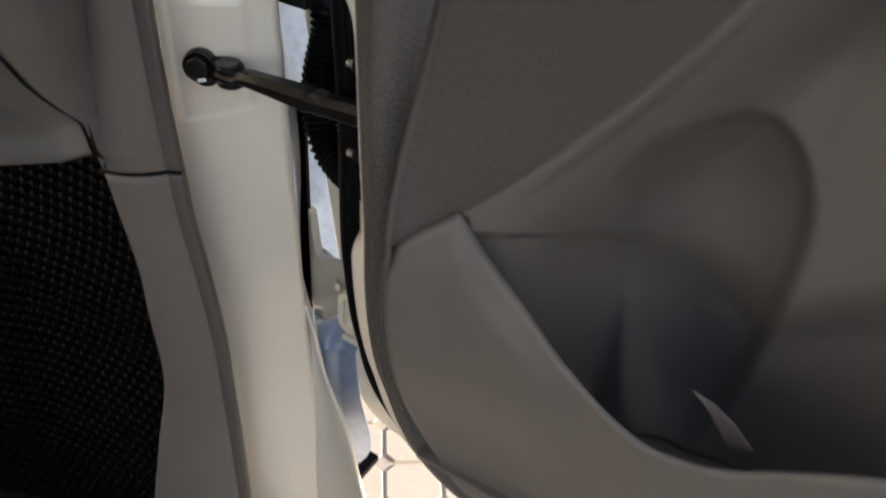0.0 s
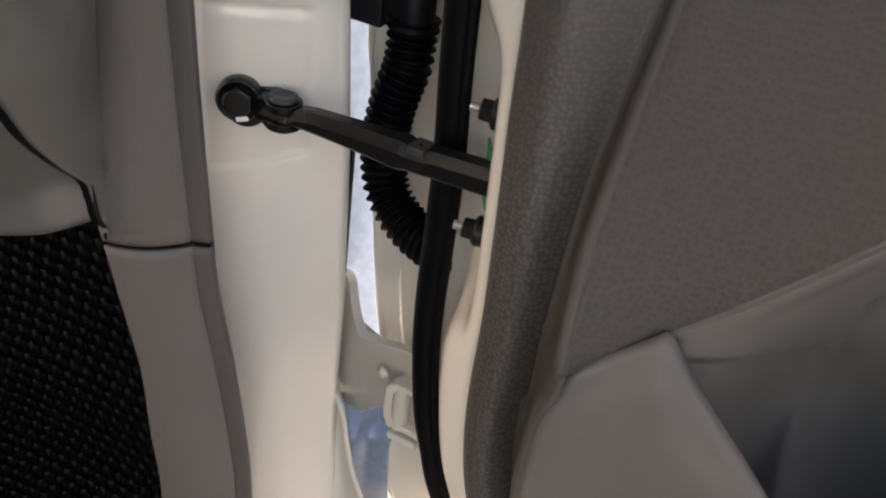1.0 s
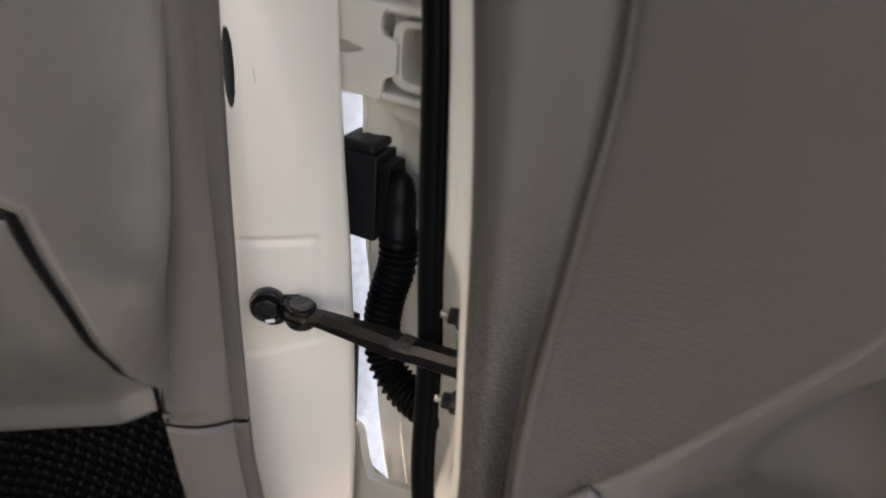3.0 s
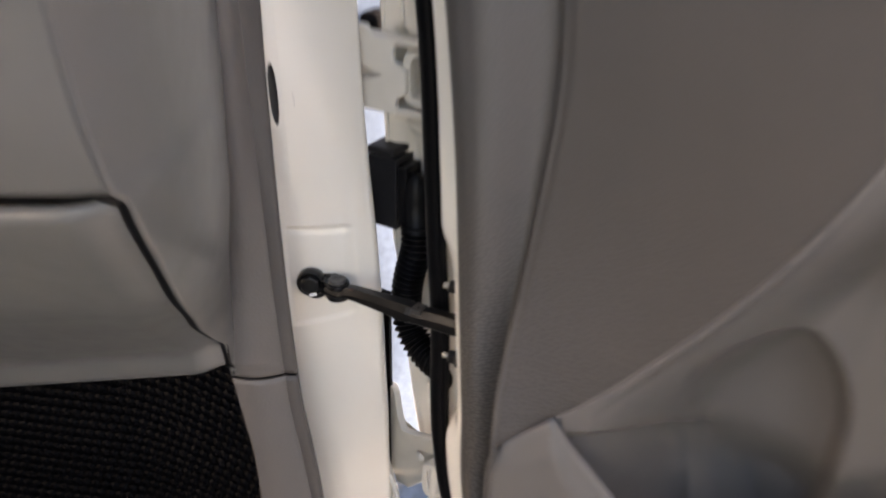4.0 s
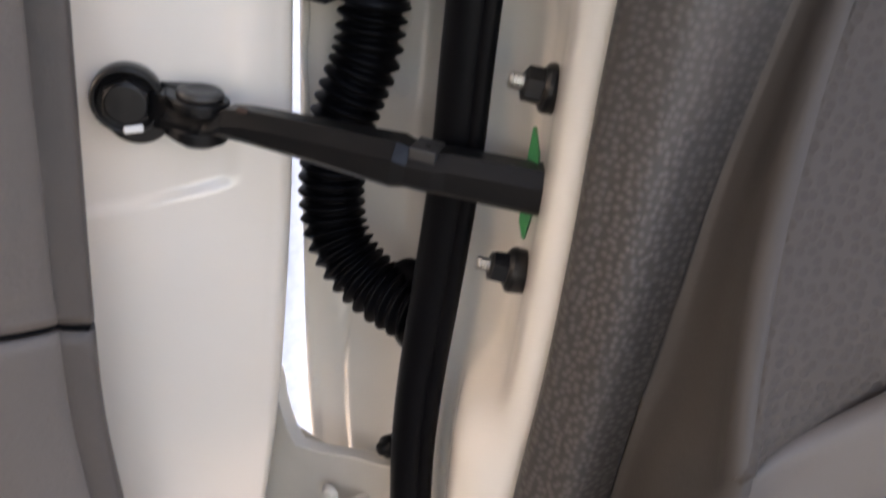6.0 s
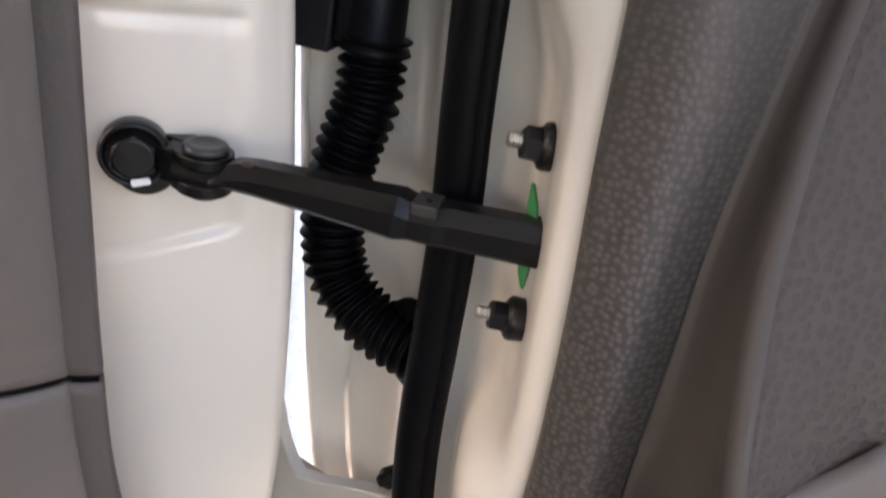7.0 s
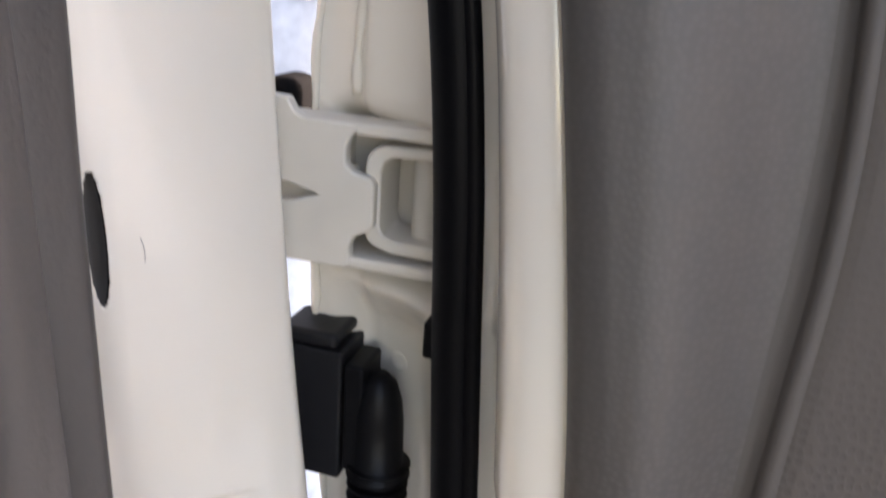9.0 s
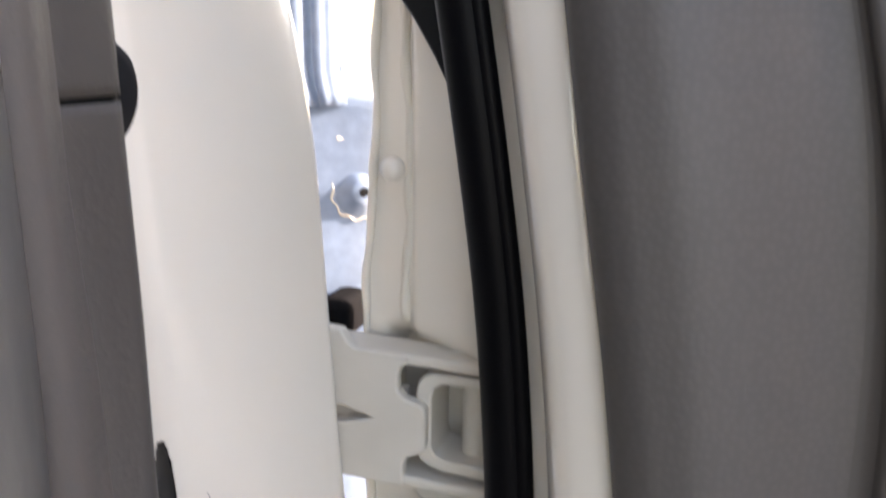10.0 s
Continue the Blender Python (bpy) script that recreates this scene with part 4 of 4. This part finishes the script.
def trim_row(z, n=24):
    x, y = key(z, REAR)
    e = Vector((x - 0.0008, y, z))
    if z > 0.6005:
        end = Vector((key(z, [(0.6, -0.024), (0.64, -0.020), (0.70, -0.020), (0.78, -0.012), (0.9, -0.010), (1.15, -0.02)]), key(z, [(0.6, -0.086), (0.64, -0.084), (0.70, -0.078), (0.78, -0.074), (0.9, -0.068), (1.15, -0.06)]), z))
    else:
        end = Vector((key(z, [(0.05, -0.035), (0.2, -0.026), (0.3, -0.016), (0.38, -0.0075), (0.45, -0.0107), (0.5, -0.0150), (0.55, -0.0225), (0.60, -0.0270)]), key(z, [(0.05, -0.125), (0.2, -0.112), (0.3, -0.096), (0.38, -0.082), (0.45, -0.0805), (0.5, -0.078), (0.55, -0.079), (0.60, -0.082)]), z))
    d = (end - e).normalized()
    out = Vector((-d.y, d.x, 0))
    if out.y > 0:
        out = -out
    b = key(z, [(0.05, 0.008), (0.7, 0.0085), (0.8, 0.0095), (0.88, 0.0125), (0.95, 0.0175), (1.15, 0.022)])
    # flat edge strip, then the rounded edge of the cover a little proud of it
    lip = [e + Vector((-0.007, 0.010, 0)), e + Vector((-0.001, 0.004, 0)), e + Vector((0.0006, 0.0012, 0)), e + Vector((0.0006, -0.0006, 0)), e + d * 0.0022 + out * 0.0006, e + d * (b * 0.6) + out * 0.0004, e + d * b - out * 0.0003, e + d * (b + 0.002) - out * 0.0010, e + d * (b + 0.004) - out * 0.0022]
    face = [e + d * (b + 0.0004) - out * 0.0026, e + d * (b + 0.0009) - out * 0.0010, e + d * (b + 0.0022) + out * 0.0002, e + d * (b + 0.0050) + out * 0.0012]
    s = face[-1].copy()
    for k in range(1, n):
        t = k / (n - 1)
        face.append(s.lerp(end, t) + out * (0.0040 * math.sin(math.pi * t)))
    return lip, face


SEAM, STRIP = 0.5888, 0.9655
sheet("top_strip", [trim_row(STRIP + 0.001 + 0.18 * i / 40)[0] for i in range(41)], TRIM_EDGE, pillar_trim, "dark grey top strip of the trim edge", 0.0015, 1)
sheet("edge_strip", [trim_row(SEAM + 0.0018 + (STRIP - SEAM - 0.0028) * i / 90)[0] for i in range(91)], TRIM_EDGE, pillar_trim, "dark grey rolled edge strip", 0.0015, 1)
sheet("upper_cover", [trim_row(SEAM + 0.0018 + 0.55 * i / 120)[1] for i in range(121)], TRIM_PLAIN, pillar_trim, "dark grey upper pillar cover", 0.0025, 1)
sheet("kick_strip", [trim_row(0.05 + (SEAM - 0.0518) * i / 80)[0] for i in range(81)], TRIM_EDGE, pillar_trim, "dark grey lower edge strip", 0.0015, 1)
sheet("kick_panel", [trim_row(0.05 + (SEAM - 0.0518) * i / 80)[1] for i in range(81)], TRIM_PLAIN, pillar_trim, "dark grey kick panel", 0.0025, 1)
for z, h in ((SEAM, 0.010), (STRIP, 0.008)):
    lip, face = trim_row(z)
    line = lip[1:-2] + (face[1:] if z == SEAM else [])
    sheet("seam_backing", [[q + Vector((-0.0024, 0.0014, -h / 2 + h * i / 4)) for q in line] for i in range(5)], BLACK, pillar_trim, "black seam between the covers", 0.001, 1)

# ---- dashboard ----
dashboard = thing("dashboard", (-0.1, -0.12, 0.6), "grey plastic dashboard end with closed glove box", "dashboard")
DR = [(0.595, -0.024), (0.615, -0.010), (0.625, 0.004), (0.64, 0.021), (0.66, 0.041), (0.69, 0.070), (0.72, 0.098), (0.76, 0.136), (0.80, 0.166), (0.84, 0.195), (0.87, 0.212), (0.92, 0.232), (1.0, 0.245), (1.15, 0.25)]
DU = [(0.595, -0.016), (0.615, -0.006), (0.625, 0.001), (0.64, 0.0055), (0.66, 0.0095), (0.69, 0.017), (0.72, 0.028), (0.76, 0.042), (0.80, 0.053), (0.84, 0.063), (0.87, 0.069), (0.92, 0.075), (1.0, 0.081), (1.15, 0.082)]


def dash_pt(u, z, sink=0.0, depth=DR):
    return O + U2 * u - F2 * (key(z, depth) - sink) + Vector((0, 0, z))


# the lid keeps its own, blunter lower edge
LR = [(0.600, 0.004), (0.6136, 0.0131), (0.626, 0.0175), (0.6418, 0.0235), (0.66, 0.041)] + DR[5:]
LU = [(0.600, 0.0060), (0.6136, 0.0074), (0.6418, 0.0108), (0.66, 0.0115)] + DU[5:]


# seams of lid and fascia fall towards the middle of the car
TILT = [(0.60, 0.22), (0.70, 0.18), (0.86, 0.09), (1.0, 0.0), (1.2, 0.0)]


def dash_panel(name, z0, z1, label, inset=0.0, depth=DR, reach=DU, roll=0.003):
    rows = []
    for i in range(50):
        z = z0 + (z1 - z0) * i / 49
        e = sstep(0, 0.006, z - z0) * sstep(0, 0.006, z1 - z)
        u1 = key(z, reach) - inset * sstep(0.62, 0.66, z)
        row = []
        for k in range(40):
            t = k / 39
            u = u1 - 0.4 * (1 - t) ** 1.5
            side = sstep(0.032, 0.0, u1 - u)
            p = dash_pt(u, z, 0.006 * (1 - e) ** 1.5 + roll * side * side, depth)
            p.z += key(z, TILT) * min(0.0, u - key(z, reach))
            row.append(p)
        row.append(dash_pt(u1 + 0.0005, z, 0.02, depth))
        rows.append(row)
    return sheet(name, rows, DASH, dashboard, label, 0.003, -1)


dash_panel("glove_box_lid", 0.606, 0.8605, "grey glove box lid", 0.0024, LR, LU, 0.012)
dash_panel("upper_fascia", 0.8665, 1.003, "grey upper dashboard fascia")
dash_panel("dash_top", 1.007, 1.15, "grey dashboard top roll")
rows = []
for i in range(60):
    z = 0.604 + 0.258 * i / 59
    rows.append([dash_pt(key(z, LU) + o, z, 0.0125, LR) for o in (-0.0040, -0.002, 0.0005, 0.0030)])
sheet("gap_backing", rows, BLACK, dashboard, "black gap beside the glove box lid", 0.001, 1)
sheet("gap_backing", [[dash_pt(0.067 - 0.4 * k / 20, z, 0.012) - Vector((0, 0, 0.09 * 0.4 * k / 20)) for k in range(21)] for z in (0.852, 0.8635, 0.875)], BLACK, dashboard, "black gap above the glove box lid", 0.001, 1)
ring_c = dash_pt(0.012, 1.004)
arc = [ring_c + U2 * (0.068 * math.cos(a)) + Vector((0, 0, 0.046 * math.sin(a))) - F2 * (0.002 - 0.012 * math.sin(a)) for a in [math.pi * (1 + k / 40) for k in range(41)]]
v, f = tube(arc, 0.0045, 12)
mesh_part("tray_bezel", v, f, BEIGE, dashboard, "cream rim of a small tray")
rows = [[ring_c + (p - ring_c) * s + F2 * (0.004 + 0.012 * (1 - s)) for p in arc] for s in (1.0, 0.8, 0.5, 0.2, 0.02)]
sheet("tray_inlay", rows, WOOD, dashboard, "orange-brown inlay inside the rim", 0.001, 1)
# rounded end cap between fascia and pillar trim; its lower edge runs from the lid's corner to the seam
TIP = dash_pt(key(0.6418, LU) + 0.0030, 0.6418, 0.009, LR)
FOOT = trim_row(SEAM + 0.0018)[1][-1]


def cap_start(z):
    if z < 0.6418:
        return FOOT.lerp(TIP, max(0.0, z - FOOT.z) / (0.6418 - FOOT.z))
    k = sstep(0.86, 0.872, z)
    return dash_pt(key(z, LU) + 0.0030 - 0.0024 * k, z, 0.009 - 0.0065 * k, LR)


rows = []
for i in range(100):
    z = SEAM + 0.0018 + (1.15 - SEAM - 0.0018) * i / 99
    a = cap_start(z)
    b = trim_row(z)[1][-4] + F2 * 0.0005
    m = (a + b) / 2 + U2 * (0.03 * sstep(0.62, 0.8, z)) - F2 * (0.012 * sstep(0.62, 0.75, z))
    row = [a + F2 * 0.02 - U2 * 0.001, a + F2 * 0.003 - U2 * 0.0006]
    for k in range(30):
        t = k / 29
        row.append(a * (1 - t) ** 2 + m * (2 * t * (1 - t)) + b * t * t)
    rows.append(row)
sheet("end_cap", rows, DASH, dashboard, "rounded grey dashboard end cap", 0.0008, -1)
# black corner where lid, covers and carpet meet
rows = []
for i in range(14):
    z = 0.594 + 0.050 * i / 13
    p, q = dash_pt(key(z, LU) + 0.0006, z, 0.0115, LR), cap_start(z) + F2 * 0.0015
    rows.append([p.lerp(q, k / 5) for k in range(6)])
sheet("corner_gap", rows, BLACK, dashboard, "black corner below the end cap", 0.001, 1)

# ---- footwell carpet ----
carpet = thing("footwell_carpet", (-0.2, 0.0, 0.1), "black woven-pattern carpet lining the footwell", "carpet")
rows = []
for i in range(360):
    z = 0.12 + 0.50 * i / 359
    zz = min(z, 0.6)
    s = Vector((key(zz, [(0.05, -0.035), (0.2, -0.026), (0.3, -0.016), (0.38, -0.0075), (0.45, -0.0107), (0.5, -0.0150), (0.55, -0.0225), (0.62, -0.0290)]) - 0.001, key(zz, [(0.05, -0.125), (0.2, -0.112), (0.3, -0.096), (0.38, -0.082), (0.45, -0.0805), (0.5, -0.078), (0.55, -0.079), (0.62, -0.083)]) + 0.006, z))
    course = int(z / 0.0115)
    vz = math.sin(math.pi * (z / 0.0115 - course))
    row = []
    for k in range(420):
        u = -0.42 * k / 419
        c = -u / 0.0105 + 0.5 * (course % 2)
        vu = abs(math.sin(math.pi * c))
        bump = 0.0044 * vz ** 0.6 * vu ** 0.8
        row.append(s + U2 * u + F2 * (0.05 * math.sin(min(1, -u / 0.15) * 1.2) - bump))
    rows.append(row)
sheet("weave", rows, FABRIC, carpet, "", 0.002, -1)
tagged(carpet)

# ---- plain closing walls of the cabin ----
for name, lo, hi, label in (("bulkhead", (-0.9, 0.075, 0.05), (-0.022, 0.085, 1.12), "black lined bulkhead"), ("toe_board", (-0.9, 0.086, 0.05), (0.02, 0.09, 0.60), "black lined toe board"), ("cabin_floor", (-0.9, -0.9, 0.04), (0.05, 0.17, 0.05), "black carpeted cabin floor")):
    bm = bmesh.new()
    box(bm, lo, hi)
    part(name, bm, FABRIC, car, label)
bm = bmesh.new()
ctr = O + U2 * -0.2 + F2 * 0.0
m = Matrix.Translation((ctr.x, ctr.y, 0)) @ Matrix.Rotation(math.atan2(0.39, 0.92), 4, "Z")
box(bm, (-0.25, -0.045, 0.74), (0.15, 0.02, 1.1), m)
part("dash_core", bm, DARK, dashboard, "dark hidden dashboard core")

# ---- pavers ----
ang = math.atan2(0.052, 0.071)
e1, e2 = Vector((math.cos(ang), math.sin(ang), 0)), Vector((math.sin(ang), -math.cos(ang), 0))
PW, PD = 0.089, 0.079
hw, hd, c = PW / 2 - 0.0022, PD / 2 - 0.0022, 0.014
ring = [(-hw + c, -hd), (hw - c, -hd), (hw, -hd + c), (hw, hd - c), (hw - c, hd), (-hw + c, hd), (-hw, hd - c), (-hw, -hd + c)]
pv = [e1 * a + e2 * d + Vector((0, 0, -0.03)) for a, d in ring] + [e1 * a + e2 * d + Vector((0, 0, -0.0025)) for a, d in ring] + [e1 * (a * 0.95) + e2 * (d * 0.95) for a, d in ring]
pf = [tuple(range(16, 24))] + [(i, (i + 1) % 8, 8 + (i + 1) % 8, 8 + i) for i in range(8)] + [(8 + i, 8 + (i + 1) % 8, 16 + (i + 1) % 8, 16 + i) for i in range(8)]
paver_mesh = bpy.data.meshes.new("paver")
paver_mesh.from_pydata([tuple(v) for v in pv], [], [f[::-1] for f in pf])
paver_mesh.materials.append(PAVER)
rng = random.Random(4)
for i in range(-8, 9):
    for j in range(-8, 9):
        ob = new("paver", paver_mesh)
        at = Vector((-0.001, 0.259, GROUND)) + e1 * ((i + 0.5) * PW) + e2 * ((j + 0.5) * PD)
        ob.location = at + Vector((0, 0, rng.uniform(-0.0012, 0.0012)))
        ob.rotation_euler = (rng.uniform(-0.008, 0.008), rng.uniform(-0.008, 0.008), rng.uniform(-0.01, 0.01))
        ob.parent = ground

# unseen plain shell round the open doorway; roof and panels placed to shape light
shell = Matrix.Translation(O) @ Matrix.Rotation(math.atan2(0.39, 0.92), 4, "Z")
bm = bmesh.new()
box(bm, (-1.5, -2.4, 1.42), (-0.12, -0.55, 1.45), shell)
part("unseen_roof", bm, DASH, car, "unseen plain grey roof slab blocking sky light")
bm = bmesh.new()
box(bm, (-1.5, -2.4, 0.0), (-1.46, 0.9, 0.74), shell)
part("unseen_far_side", bm, DASH, car, "unseen plain grey far side, kept low to let light in")
# added close behind the doorway to block low light from the kick panel
bm = bmesh.new()
box(bm, (-1.46, -0.94, 0.0), (-0.02, -0.90, 0.78), shell)
part("unseen_rear_blocker", bm, DASH, car, "unseen plain grey panel added to shade the footwell")
bm = bmesh.new()
extrude_outline(bm, [shell @ Vector(q) for q in ((0.0, 0.16, 1.12), (0.0, 0.30, 1.12), (0.0, -0.10, 1.35), (0.0, -0.24, 1.35))], shell.to_3x3() @ Vector((0.09, 0, 0)))
part("windscreen_pillar", bm, PAINT, car, "cream-white windscreen pillar", bevel=0.004)
bm = bmesh.new()
box(bm, (-1.5, 0.26, 1.14), (0.06, 1.3, 1.17), shell)
part("bonnet", bm, PAINT, car, "cream-white bonnet and cowl")

# unseen plain walls, added: the east one blocks light, the west one bounces sun
for name, lo, hi in (("unseen_blocker_east", (2.0, -5.0, GROUND), (2.2, -0.1, 2.4)), ("unseen_reflector_west", (-3.4, -5.0, GROUND), (-3.2, 3.0, 3.4))):
    bm = bmesh.new()
    box(bm, lo, hi, shell)
    tagged(part(name, bm, UNSEEN_WALL), "unseen plain pale wall added to shape the light", "wall", kind="structure")
